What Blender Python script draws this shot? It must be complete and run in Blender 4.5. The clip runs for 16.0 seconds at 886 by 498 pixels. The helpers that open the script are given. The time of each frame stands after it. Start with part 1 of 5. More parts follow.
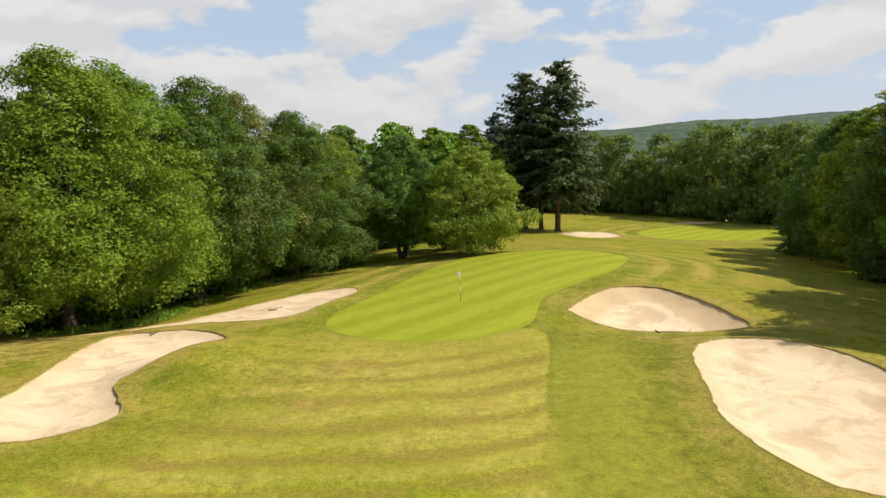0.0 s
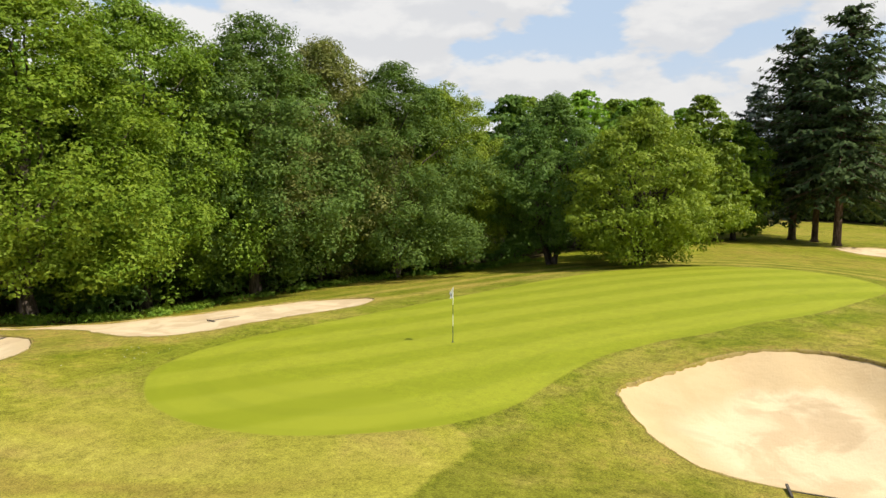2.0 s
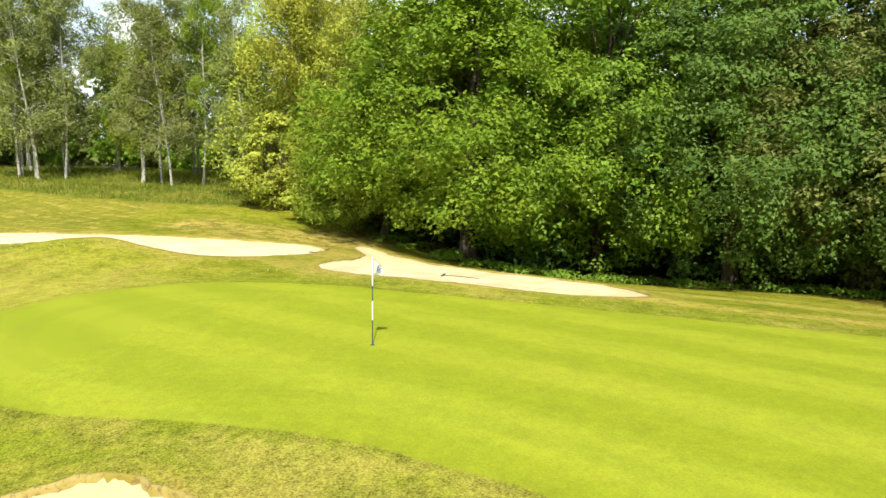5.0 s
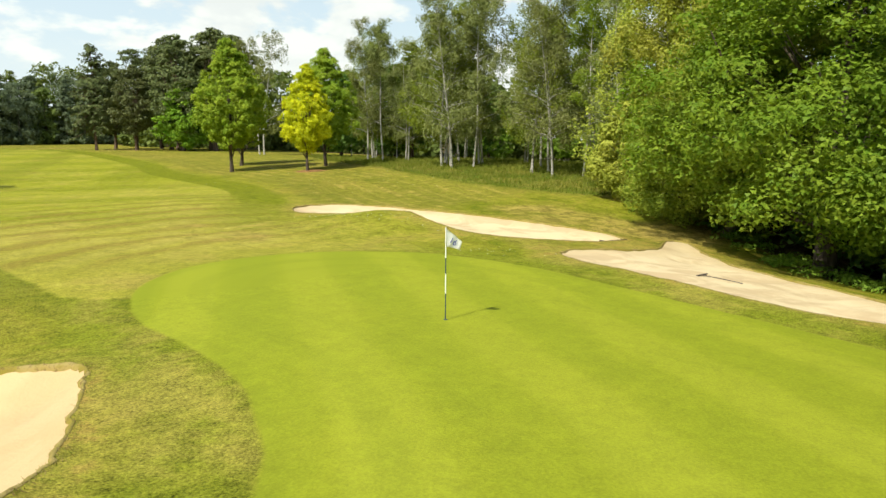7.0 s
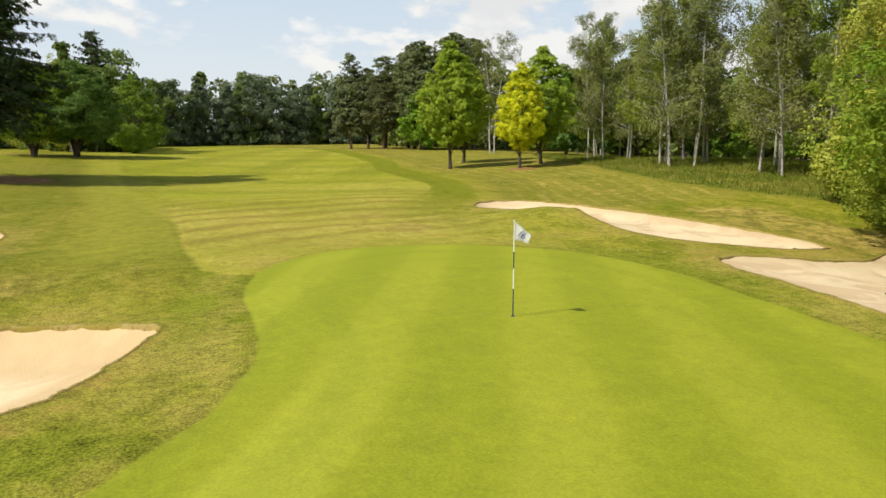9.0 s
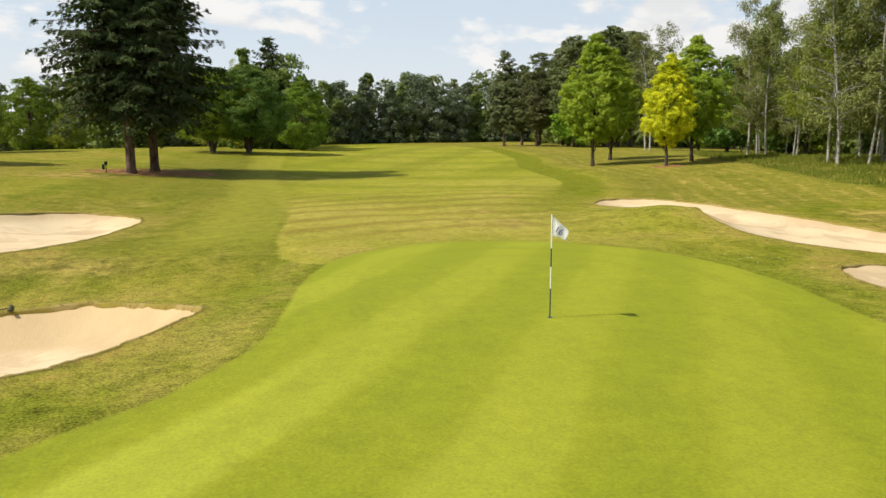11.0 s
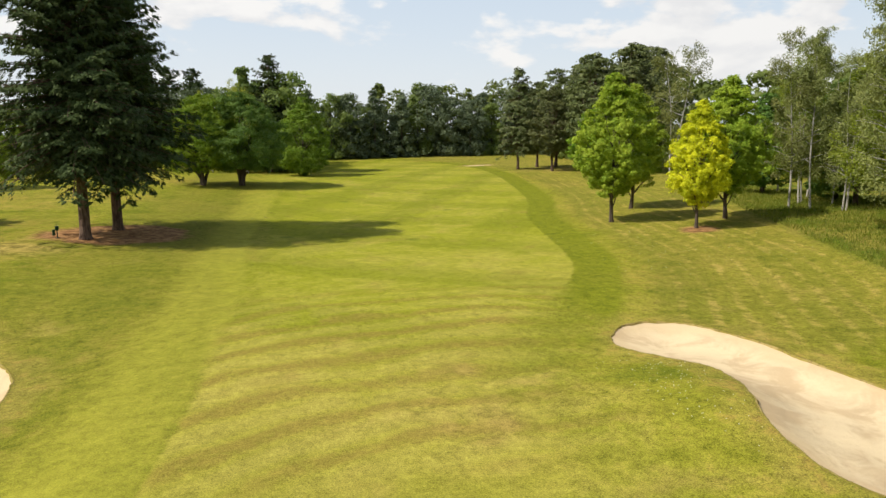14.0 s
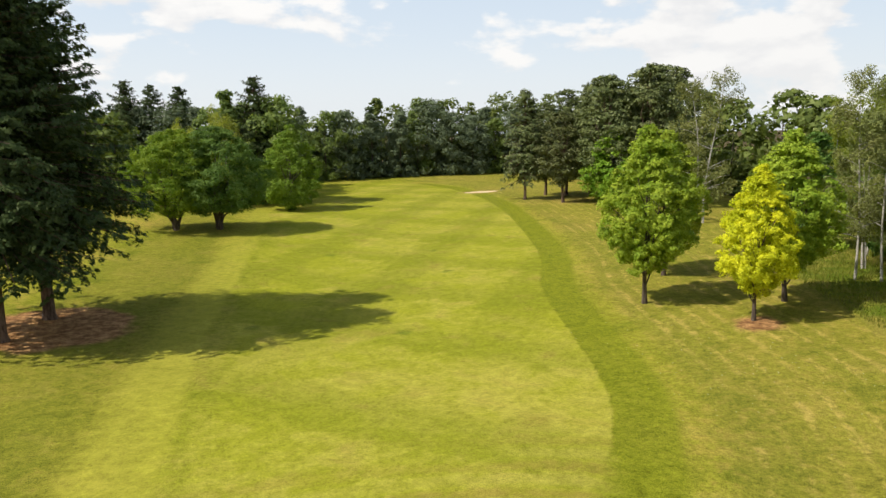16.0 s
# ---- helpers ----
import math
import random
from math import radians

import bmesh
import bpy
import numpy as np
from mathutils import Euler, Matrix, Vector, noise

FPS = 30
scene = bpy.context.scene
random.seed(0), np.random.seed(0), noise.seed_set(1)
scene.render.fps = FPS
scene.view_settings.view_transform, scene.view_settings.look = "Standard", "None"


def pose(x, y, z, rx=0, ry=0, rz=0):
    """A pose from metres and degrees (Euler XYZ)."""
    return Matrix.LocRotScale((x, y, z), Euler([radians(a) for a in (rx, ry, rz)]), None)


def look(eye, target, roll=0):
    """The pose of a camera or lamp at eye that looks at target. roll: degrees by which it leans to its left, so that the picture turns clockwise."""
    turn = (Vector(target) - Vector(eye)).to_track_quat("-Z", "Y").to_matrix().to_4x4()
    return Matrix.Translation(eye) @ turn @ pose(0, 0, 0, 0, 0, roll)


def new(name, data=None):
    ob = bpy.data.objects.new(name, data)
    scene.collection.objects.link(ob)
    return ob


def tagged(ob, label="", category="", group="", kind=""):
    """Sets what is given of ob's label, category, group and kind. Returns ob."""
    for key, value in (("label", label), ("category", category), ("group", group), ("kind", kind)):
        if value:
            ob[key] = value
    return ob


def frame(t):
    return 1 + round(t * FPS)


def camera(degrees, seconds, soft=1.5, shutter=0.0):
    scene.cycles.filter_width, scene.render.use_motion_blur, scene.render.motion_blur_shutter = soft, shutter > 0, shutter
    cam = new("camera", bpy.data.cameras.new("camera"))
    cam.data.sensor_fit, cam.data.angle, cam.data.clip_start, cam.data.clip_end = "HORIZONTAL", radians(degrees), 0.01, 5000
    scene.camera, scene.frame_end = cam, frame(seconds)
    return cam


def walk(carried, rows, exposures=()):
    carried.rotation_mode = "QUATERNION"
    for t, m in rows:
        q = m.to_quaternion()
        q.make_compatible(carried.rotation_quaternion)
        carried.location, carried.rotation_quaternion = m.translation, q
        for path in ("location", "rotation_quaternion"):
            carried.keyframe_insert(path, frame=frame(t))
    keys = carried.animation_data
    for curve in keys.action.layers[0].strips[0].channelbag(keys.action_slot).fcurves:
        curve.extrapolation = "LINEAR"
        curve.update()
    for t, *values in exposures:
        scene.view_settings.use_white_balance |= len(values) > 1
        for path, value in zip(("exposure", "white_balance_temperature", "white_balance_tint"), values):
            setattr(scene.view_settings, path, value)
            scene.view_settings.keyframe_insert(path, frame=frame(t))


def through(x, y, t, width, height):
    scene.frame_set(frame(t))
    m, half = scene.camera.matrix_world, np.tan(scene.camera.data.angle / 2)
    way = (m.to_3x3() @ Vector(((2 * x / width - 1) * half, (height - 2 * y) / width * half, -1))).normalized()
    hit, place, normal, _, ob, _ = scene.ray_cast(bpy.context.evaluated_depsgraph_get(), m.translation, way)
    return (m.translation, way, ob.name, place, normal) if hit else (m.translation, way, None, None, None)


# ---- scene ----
cam = camera(64.1, 16.0)
PATH = [
    (0, (-0.153, -0.335, 9.759), (-0.143, 1.649, 9.506), -0.9),
    (0.5, (3.856, 6.42, 9.063), (3.655, 8.395, 8.818), -0.5),
    (1, (6.651, 12.3, 8.381), (6.251, 14.245, 8.14), -0.2),
    (1.5, (9.021, 17.953, 7.567), (8.419, 19.846, 7.33), -0.0),
    (2, (11.681, 23.384, 6.767), (10.878, 25.2, 6.528), 0.1),
    (2.5, (14.448, 28.741, 6.21), (13.422, 30.44, 5.964), 0.0),
    (3, (16.714, 34.03, 5.842), (15.399, 35.514, 5.583), 0.2),
    (3.5, (17.762, 38.629, 5.41), (16.17, 39.809, 5.143), 0.3),
    (4, (18.22, 42.643, 5.106), (16.408, 43.445, 4.833), 0.6),
    (4.5, (18.251, 46.33, 4.959), (16.311, 46.726, 4.674), 0.7),
    (5, (17.808, 49.616, 4.742), (15.83, 49.614, 4.451), 0.8),
    (5.5, (17.162, 52.529, 4.536), (15.221, 52.148, 4.240), 0.82),
    (6, (16.212, 54.767, 4.356), (14.367, 54.055, 4.055), 0.71),
    (6.5, (15.112, 56.432, 4.205), (13.398, 55.447, 3.900), 0.53),
    (7, (14.016, 57.628, 4.087), (12.447, 56.426, 3.781), 0.34),
    (7.5, (13.077, 58.459, 4.007), (11.648, 57.094, 3.7), 0.2),
    (8, (12.268, 59.142, 3.947), (10.978, 57.645, 3.64), 0.1),
    (8.5, (11.556, 59.713, 3.917), (10.379, 58.125, 3.609), 0.1),
    (9, (10.835, 60.072, 3.856), (9.774, 58.406, 3.548), 0.1),
    (9.5, (10.101, 60.328, 3.83), (9.161, 58.59, 3.519), -0.0),
    (10, (9.391, 60.567, 3.812), (8.575, 58.768, 3.5), -0.1),
    (10.5, (8.717, 60.757, 3.739), (8.004, 58.914, 3.427), -0.14),
    (11, (8.081, 60.762, 3.669), (7.431, 58.897, 3.356), -0.09),
    (11.5, (7.431, 60.454, 3.767), (6.813, 58.578, 3.453), -0.01),
    (12, (6.717, 59.705, 4.201), (6.110, 57.825, 3.886), 0.04),
    (12.5, (5.887, 58.385, 5.137), (5.283, 56.505, 4.82), 0.0),
    (13, (4.982, 56.737, 6.38), (4.38, 54.857, 6.06), -0.1),
    (13.5, (3.948, 54.769, 7.717), (3.35, 52.888, 7.393), -0.2),
    (14, (2.973, 52.361, 8.95), (2.377, 50.48, 8.626), -0.3),
    (14.5, (2.009, 49.744, 10.188), (1.414, 47.863, 9.864), -0.5),
    (15, (0.946, 46.876, 11.409), (0.353, 44.994, 11.084), -0.6),
    (15.5, (-0.108, 43.92, 12.611), (-0.698, 42.036, 12.288), -0.6),
    (16, (-1.181, 40.754, 13.883), (-1.768, 38.87, 13.56), -0.8),
]
EXPO = [(0, 0.01, 6500, 10), (2.0, 0.15, 6500, 10), (3.5, 0.46, 6500, 2), (4.2, 0.60, 6500, 0), (5.0, 0.58, 6500, 0), (7.5, 0.05, 6500, 2), (9, -0.05, 6500, 9), (14.0, -0.04, 6500, 10), (16, 0.03, 6500, 10)]
walk(cam, [(t, look(eye, target, roll)) for t, eye, target, roll in PATH], EXPO)

# ---- node helpers ----


def node(nt, kind, **kw):
    n = nt.nodes.new(kind)
    for k, v in kw.items():
        if k.startswith("i_"):
            sock = n.inputs[int(k[2:]) if k[2:].isdigit() else k[2:].replace("_", " ")]
            if isinstance(v, bpy.types.NodeSocket):
                nt.links.new(v, sock)
            else:
                sock.default_value = v
        else:
            setattr(n, k, v)
    return n


def fmath(nt, op, a, b=0.0, c=0.0, clamp=False):
    return node(nt, "ShaderNodeMath", operation=op, use_clamp=clamp, i_0=a, i_1=b, i_2=c).outputs[0]


def blend(nt, f, a, b, mode="MIX"):
    n = node(nt, "ShaderNodeMix", data_type="RGBA", blend_type=mode)
    for i, v in ((0, f), (6, a), (7, b)):
        if isinstance(v, bpy.types.NodeSocket):
            nt.links.new(v, n.inputs[i])
        else:
            n.inputs[i].default_value = (*v, 1) if isinstance(v, tuple) and len(v) == 3 else v
    return n.outputs[2]


def step(nt, v, lo, hi):
    return node(nt, "ShaderNodeMapRange", interpolation_type="SMOOTHSTEP", i_Value=v, i_1=lo, i_2=hi, i_3=0.0, i_4=1.0).outputs[0]


def fuzz(nt, vec, scale, detail=3.0, rough=0.55, warp=0.0):
    return node(nt, "ShaderNodeTexNoise", i_Vector=vec, i_Scale=scale, i_Detail=detail, i_Roughness=rough, i_Distortion=warp).outputs[0]


def material(name, rough=0.8):
    m = bpy.data.materials.new(name)
    m.use_nodes = True
    nt = m.node_tree
    bsdf = nt.nodes["Principled BSDF"]
    bsdf.inputs["Roughness"].default_value = rough
    bsdf.inputs["Specular IOR Level"].default_value = 0.2
    return m, nt, bsdf


# ---- world and sun ----
SUN_ELEV, SUN_AZ = 47.0, 2.0  # degrees above the horizon; direction of the sun from +x towards +y
world = bpy.data.worlds.new("sky")
scene.world = world
world.use_nodes = True
wt = world.node_tree
wt.nodes.clear()
sky = node(wt, "ShaderNodeTexSky", sky_type="NISHITA", sun_disc=False, sun_elevation=radians(SUN_ELEV),
           sun_rotation=radians(90.0 - SUN_AZ), altitude=150.0, air_density=1.0, dust_density=1.6, ozone_density=1.0)
gen = node(wt, "ShaderNodeTexCoord").outputs["Generated"]
xyz = node(wt, "ShaderNodeSeparateXYZ", i_0=gen)
deck = node(wt, "ShaderNodeMapping", i_Vector=gen, i_Location=(1.3, 4.2, 0.4), i_Scale=(1.0, 1.0, 2.2)).outputs[0]
above = node(wt, "ShaderNodeMapping", i_Vector=gen, i_Location=(1.3, 4.2, 0.44), i_Scale=(1.0, 1.0, 2.2)).outputs[0]
puff, puff_above = fuzz(wt, deck, 6.2, 8.0, 0.52, 0.1), fuzz(wt, above, 6.2, 8.0, 0.52, 0.1)
wisp = fuzz(wt, deck, 1.7, 3.0, 0.5)
low_haze = step(wt, xyz.outputs[2], 0.20, 0.0)
cover = fmath(wt, "ADD", fmath(wt, "MULTIPLY", puff, 0.70), fmath(wt, "MULTIPLY", wisp, 0.50))
cover = fmath(wt, "ADD", cover, fmath(wt, "MULTIPLY", xyz.outputs[1], 0.022))
mask = step(wt, cover, 0.568, 0.622)
# sunlit tops and greyer undersides
lit = step(wt, fmath(wt, "SUBTRACT", puff, puff_above), -0.07, 0.08)
cloud = blend(wt, lit, (7.7, 7.6, 7.55), (9.1, 8.85, 8.5))
lower = step(wt, xyz.outputs[2], 0.60, 0.22)
hazed = blend(wt, fmath(wt, "MULTIPLY", lower, 0.68), sky.outputs[0], (7.4, 8.3, 9.2))
hazed = blend(wt, fmath(wt, "MULTIPLY", step(wt, xyz.outputs[1], 0.0, 0.8), 0.55), hazed, (4.9, 6.6, 9.0))
sky_mix = blend(wt, fmath(wt, "MULTIPLY", mask, fmath(wt, "ADD", 0.25, fmath(wt, "MULTIPLY", lower, 0.62))), hazed, cloud)
sky_mix = blend(wt, fmath(wt, "MULTIPLY", low_haze, 0.50), sky_mix, (8.1, 8.1, 8.05))
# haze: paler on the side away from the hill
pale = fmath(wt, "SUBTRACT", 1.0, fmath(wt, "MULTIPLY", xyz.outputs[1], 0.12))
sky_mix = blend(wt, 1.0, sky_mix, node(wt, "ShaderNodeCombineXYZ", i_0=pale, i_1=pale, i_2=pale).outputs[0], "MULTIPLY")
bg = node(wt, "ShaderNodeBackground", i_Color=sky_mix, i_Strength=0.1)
wout = node(wt, "ShaderNodeOutputWorld", i_0=bg.outputs[0])

sun = bpy.data.lights.new("sun", "SUN")
sun.energy, sun.angle, sun.color = 4.9, radians(0.6), (1.0, 0.93, 0.82)
sun_ob = new("sun", sun)
_e, _a = radians(SUN_ELEV), radians(SUN_AZ)
SUN_DIR = Vector((math.cos(_e) * math.cos(_a), math.cos(_e) * math.sin(_a), math.sin(_e)))
sun_ob.matrix_world = look(SUN_DIR * 60, (0, 0, 0))

# ---- plan ----
HILLS_X, HILLS_Y, HILL_S = (-50, -22, 6, 35), (-75, -20, 20, 48, 75, 125), 30.0
HILL_W = [2.1, 1.39, 1.61, 2.21, -0.86, -0.48, -2.14, -0.27, 0.26, -1.22, -3.77, -0.72,
          2.38, -1.16, -0.86, 2.58, 4.54, 1.47, 0.62, 2.67, 2.04, -1.45, -1.32, -0.91]
SWELLS = [(11.2, 28.5, 2.4, 5.0, -0.36), (-15, 25.5, 3.2, 3.6, -0.16), (9.6, 47.6, 1.9, 2.6, -0.28), (-27, 57, 7, 9, -1.3), (-10, 52, 4.0, 8.0, 0.22), (14.5, 41.5, 5.5, 2.5, -1.0), (13.5, 50.5, 4, 2.2, 0.10), (12.5, 19, 4, 4, -0.55),
          (-12.0, 34, 2.0, 2.6, 0.80), (13, 66, 9, 13, 0.55), (-10, 17, 9, 5, 0.3), (-28, 21, 5, 6, -0.5)]


def land(x, y):
    """The height of the smooth ground, without bunkers."""
    x, y = np.clip(np.asarray(x, float), -95, 90), np.clip(np.asarray(y, float), -170, 190)
    z = -1.72 - 0.0103 * x - 0.0186 * y
    k = 0
    for cx in HILLS_X:
        for cy in HILLS_Y:
            z = z + HILL_W[k] * np.exp(-((x - cx) ** 2 + (y - cy) ** 2) / (2 * HILL_S**2))
            k += 1
    for cx, cy, sx, sy, up in SWELLS:
        z = z + up * np.exp(-((x - cx) / sx) ** 2 / 2 - ((y - cy) / sy) ** 2 / 2)
    return z + 0.03 * np.sin(x * 0.31 + 0.7 * np.sin(y * 0.21)) * np.cos(y * 0.27)


def smooth_ring(points, per=7):
    """A closed Catmull-Rom line through the points."""
    p = np.array(points, float)
    a, b, c, d = np.roll(p, 1, 0), p, np.roll(p, -1, 0), np.roll(p, -2, 0)
    s = np.linspace(0, 1, per, endpoint=False)[None, :, None]
    a, b, c, d = a[:, None], b[:, None], c[:, None], d[:, None]
    q = 0.5 * (2 * b + (c - a) * s + (2 * a - 5 * b + 4 * c - d) * s**2 + (3 * b - a - 3 * c + d) * s**3)
    return q.reshape(-1, 2)


def ragged_ring(ring, shrink=0.0):
    """The line with small bites and bulges, as a turf edge crumbles."""
    a = np.arange(len(ring)) * 2 * math.pi / len(ring)
    w = sum(0.024 / k**0.5 * np.sin(a * f + f * 1.7 + ring[0, 0]) for k, f in enumerate((17, 29, 41, 53, 67), 1))
    t = np.roll(ring, -1, 0) - np.roll(ring, 1, 0)
    n = np.stack([-t[:, 1], t[:, 0]], 1) / np.linalg.norm(t, axis=1)[:, None]
    if np.sum(ring[:, 0] * t[:, 1] - t[:, 0] * ring[:, 1]) < 0:
        n = -n
    return ring + n * (w + shrink)[:, None]


def ring_sd(ring, x, y):
    """Signed distance to a closed line: positive inside."""
    x, y = np.asarray(x, float).ravel(), np.asarray(y, float).ravel()
    if x.size < 40:  # few points: all edges at once
        a, d = ring, np.roll(ring, -1, 0) - ring
        px, py = x[:, None] - a[None, :, 0], y[:, None] - a[None, :, 1]
        s = np.clip((px * d[:, 0] + py * d[:, 1]) / ((d**2).sum(1) + 1e-12), 0, 1)
        gap = np.sqrt(((px - s * d[:, 0]) ** 2 + (py - s * d[:, 1]) ** 2).min(1))
        up = (a[None, :, 1] > y[:, None]) != (a[None, :, 1] + d[:, 1] > y[:, None])
        cuts = (up & (px < d[:, 0] * py / np.where(d[:, 1] == 0, 1e-12, d[:, 1]))).sum(1)
        return np.where(cuts % 2 == 1, 1, -1) * gap
    best, inside = np.full(x.shape, 1e9), np.zeros(x.shape, bool)
    for (ax, ay), (bx, by) in zip(ring, np.roll(ring, -1, 0)):
        dx, dy = bx - ax, by - ay
        s = np.clip(((x - ax) * dx + (y - ay) * dy) / (dx * dx + dy * dy + 1e-12), 0, 1)
        best = np.minimum(best, (x - ax - s * dx) ** 2 + (y - ay - s * dy) ** 2)
        if ay != by:
            inside ^= ((ay > y) != (by > y)) & (x < (bx - ax) * (y - ay) / (by - ay) + ax)
    return np.where(inside, 1, -1) * np.sqrt(best)


def ellipse(cx, cy, rx, ry, turn=0, n=10):
    a = np.arange(n) * 2 * math.pi / n
    c, s = math.cos(radians(turn)), math.sin(radians(turn))
    w = 1 + 0.12 * np.sin(2 * a + cx) + 0.08 * np.cos(3 * a + cy)
    ex, ey = rx * w * np.cos(a), ry * w * np.sin(a)
    return list(zip(cx + c * ex - s * ey, cy + s * ex + c * ey))


BUNKERS = {
    "beside_green": [(8.1, 44.6), (8.4, 45.5), (9.3, 47.0), (10.1, 48.3), (11.1, 49.4), (13.4, 50.4), (15.8, 49.9), (17.3, 47), (18.4, 44.4), (18.9, 42.2),
                     (17.6, 41.2), (14, 40.9), (11.2, 40.8), (9.7, 41.9), (8.7, 43.3)],
    "large": [(12.2, 33.4), (13.2, 35.2), (15.2, 36.4), (17.6, 35.6), (19.1, 33.4), (19.6, 30), (18.8, 25.5), (17.3, 21.8),
              (14.6, 19.2), (12.2, 19.9), (10.9, 22.6), (10.6, 25.8), (11.2, 28.6), (11.7, 31.4)],
    "long": [(-12.1, 44.3), (-14.2, 44.8), (-16.2, 45.4), (-19, 45.4), (-22.8, 44.4), (-23.8, 45.1), (-21.8, 46.6), (-18.8, 48.7),
             (-16.5, 51), (-14.5, 53.5), (-12.3, 55.6), (-10, 57), (-7.8, 57.3), (-6.7, 55.5), (-6.8, 53.2), (-7.7, 50.8), (-8.6, 48.3), (-9.3, 46.1), (-10.4, 44.7)],
    "kidney": [(-12.1, 38.6), (-13.3, 41), (-15.7, 43), (-18.2, 43.6), (-20.4, 43.0), (-20.7, 40.5), (-20.2, 36.5), (-19.4, 31.8), (-19.2, 28), (-18.2, 25),
               (-16.5, 23.9), (-15, 23.9), (-13.7, 24.9), (-12.8, 26.6), (-13.6, 28.6), (-14.6, 30.4), (-14.2, 32.3), (-13.2, 34.2), (-12.2, 36.2)],
    "far": [(20.7, 121.7), (24, 128), (29, 130), (31.5, 125), (29.5, 116), (23.5, 112)],
    "farthest": ellipse(57, 157, 5, 3, 10),
    "fairway": ellipse(-53, -98, 4, 2.4, 20),
}
BUNKERS = {k: ragged_ring(smooth_ring(v, 6 if "far" in k or k == "fairway" else 10), 0.15 if k == "kidney" else 0.0) for k, v in BUNKERS.items()}
GREEN = smooth_ring([(10.3, 52.4), (8.7, 50.7), (7.9, 49.5), (7.1, 48.1), (6.5, 46.1), (6.0, 44), (5.5, 42), (4.6, 40.1), (3.2, 38.6), (1, 37.4), (-1.5, 37.2),
                     (-3.8, 37.9), (-5.5, 39.2), (-6.8, 40.9), (-7.3, 43.2), (-7.1, 45.7), (-6.4, 48.2), (-5.6, 50.8), (-4.8, 53.5), (-3.5, 58), (-2.1, 63.5),
                     (0.5, 70.5), (4.5, 77), (9, 80), (14, 80), (18, 77), (19, 71), (17, 64.5), (14.5, 58.5), (12, 55)], 5)
FAR_GREEN = smooth_ring([(36, 126), (40, 138), (49, 148), (60, 148), (67, 140), (65, 130), (57, 121), (46, 117), (38, 118)], 4)
FAIRWAY = smooth_ring([(5.4, 39.3), (5.6, 36.5), (5, 32.5), (4.2, 28), (3.4, 21), (2.2, 12), (1.4, 0), (0.4, -12), (-3.3, -39), (-7, -66), (-11.5, -96), (-18, -122),
                       (-30, -142), (-44, -140), (-50, -121), (-50, -100), (-46, -71), (-35.5, -33), (-28, -16), (-24, -3),
                       (-20.8, 7.5), (-17.8, 13.5), (-13, 21), (-9.8, 26.5), (-7.8, 31), (-8.0, 35.5), (-6.6, 39.8), (-3, 41.5), (2, 41.5)], 3)
WOOD_EDGE = smooth_ring([(-24, 48), (-22, 51), (-23.5, 58), (-22, 66), (-19, 72), (-13, 80), (-9, 90), (-4, 105), (6, 122), (4, 150), (10, 200), (-150, 200),
                         (-150, 60), (-70, 52), (-46, 46), (-36, 43), (-29, 45.5)], 4)
MEADOW = smooth_ring([(-34.5, 33.5), (-35, 22), (-38.5, 12), (-43, 2), (-48, -8), (-56, -20), (-66, -30), (-90, -30), (-95, 20), (-80, 38), (-52, 38), (-42, 38)], 4)


DRY = [(-25, 37, 5, 8, 0.8), (-28, 44, 6, 2.5, 1.0), (18, -8, 6, 5, 0.9), (-8, 33, 7, 4, 0.35), (14, 53, 6, 3, 0.5), (22, 66, 5, 9, 0.5), (-35, 3, 2.5, 2.5, 0.8),
       (-60, -74, 9, 9, 0.8), (-5, 28, 7, 6, 0.35), (14, 16, 5, 2.5, 0.6), (12, 37.8, 5, 2.0, 0.75)]


def sand_all(x, y):
    best = np.full(np.size(x), -1e3)
    for ring in BUNKERS.values():
        best = np.maximum(best, ring_sd(ring, x, y))
    return best


def ground_z(x, y):
    """The turf's height: the land, with a slight roll up to each bunker's edge."""
    sd = sand_all(x, y)
    return land(np.ravel(x), np.ravel(y)) + 0.10 * np.exp(-(np.minimum(sd, 0) / 1.1) ** 2)


def gz(x, y):
    return float(ground_z([x], [y])[0])


# ---- mesh helpers ----


def mesh_of(name, verts, faces, mats=(), smooth=False, index=None):
    """A mesh from arrays: faces is an (n, 3) or (n, 4) array, or a list of such arrays."""
    me = bpy.data.meshes.new(name)
    faces = [np.asarray(f, np.int32) for f in (faces if isinstance(faces, list) else [faces]) if len(f)]
    verts = np.asarray(verts, np.float32)
    loops = np.concatenate([f.ravel() for f in faces])
    totals = np.concatenate([np.full(len(f), f.shape[1], np.int32) for f in faces])
    me.vertices.add(len(verts)), me.loops.add(len(loops)), me.polygons.add(len(totals))
    me.vertices.foreach_set("co", verts.ravel())
    me.loops.foreach_set("vertex_index", loops)
    me.polygons.foreach_set("loop_start", np.concatenate([[0], np.cumsum(totals)[:-1]]).astype(np.int32))
    me.polygons.foreach_set("loop_total", totals)
    me.polygons.foreach_set("use_smooth", np.full(len(totals), smooth))
    if index is not None:
        me.polygons.foreach_set("material_index", np.asarray(index, np.int32))
    for m in mats:
        me.materials.append(m)
    me.update(calc_edges=True)
    return me


def floats(me, name, values):
    me.attributes.new(name, "FLOAT", "POINT").data.foreach_set("value", np.asarray(values, np.float32).ravel())


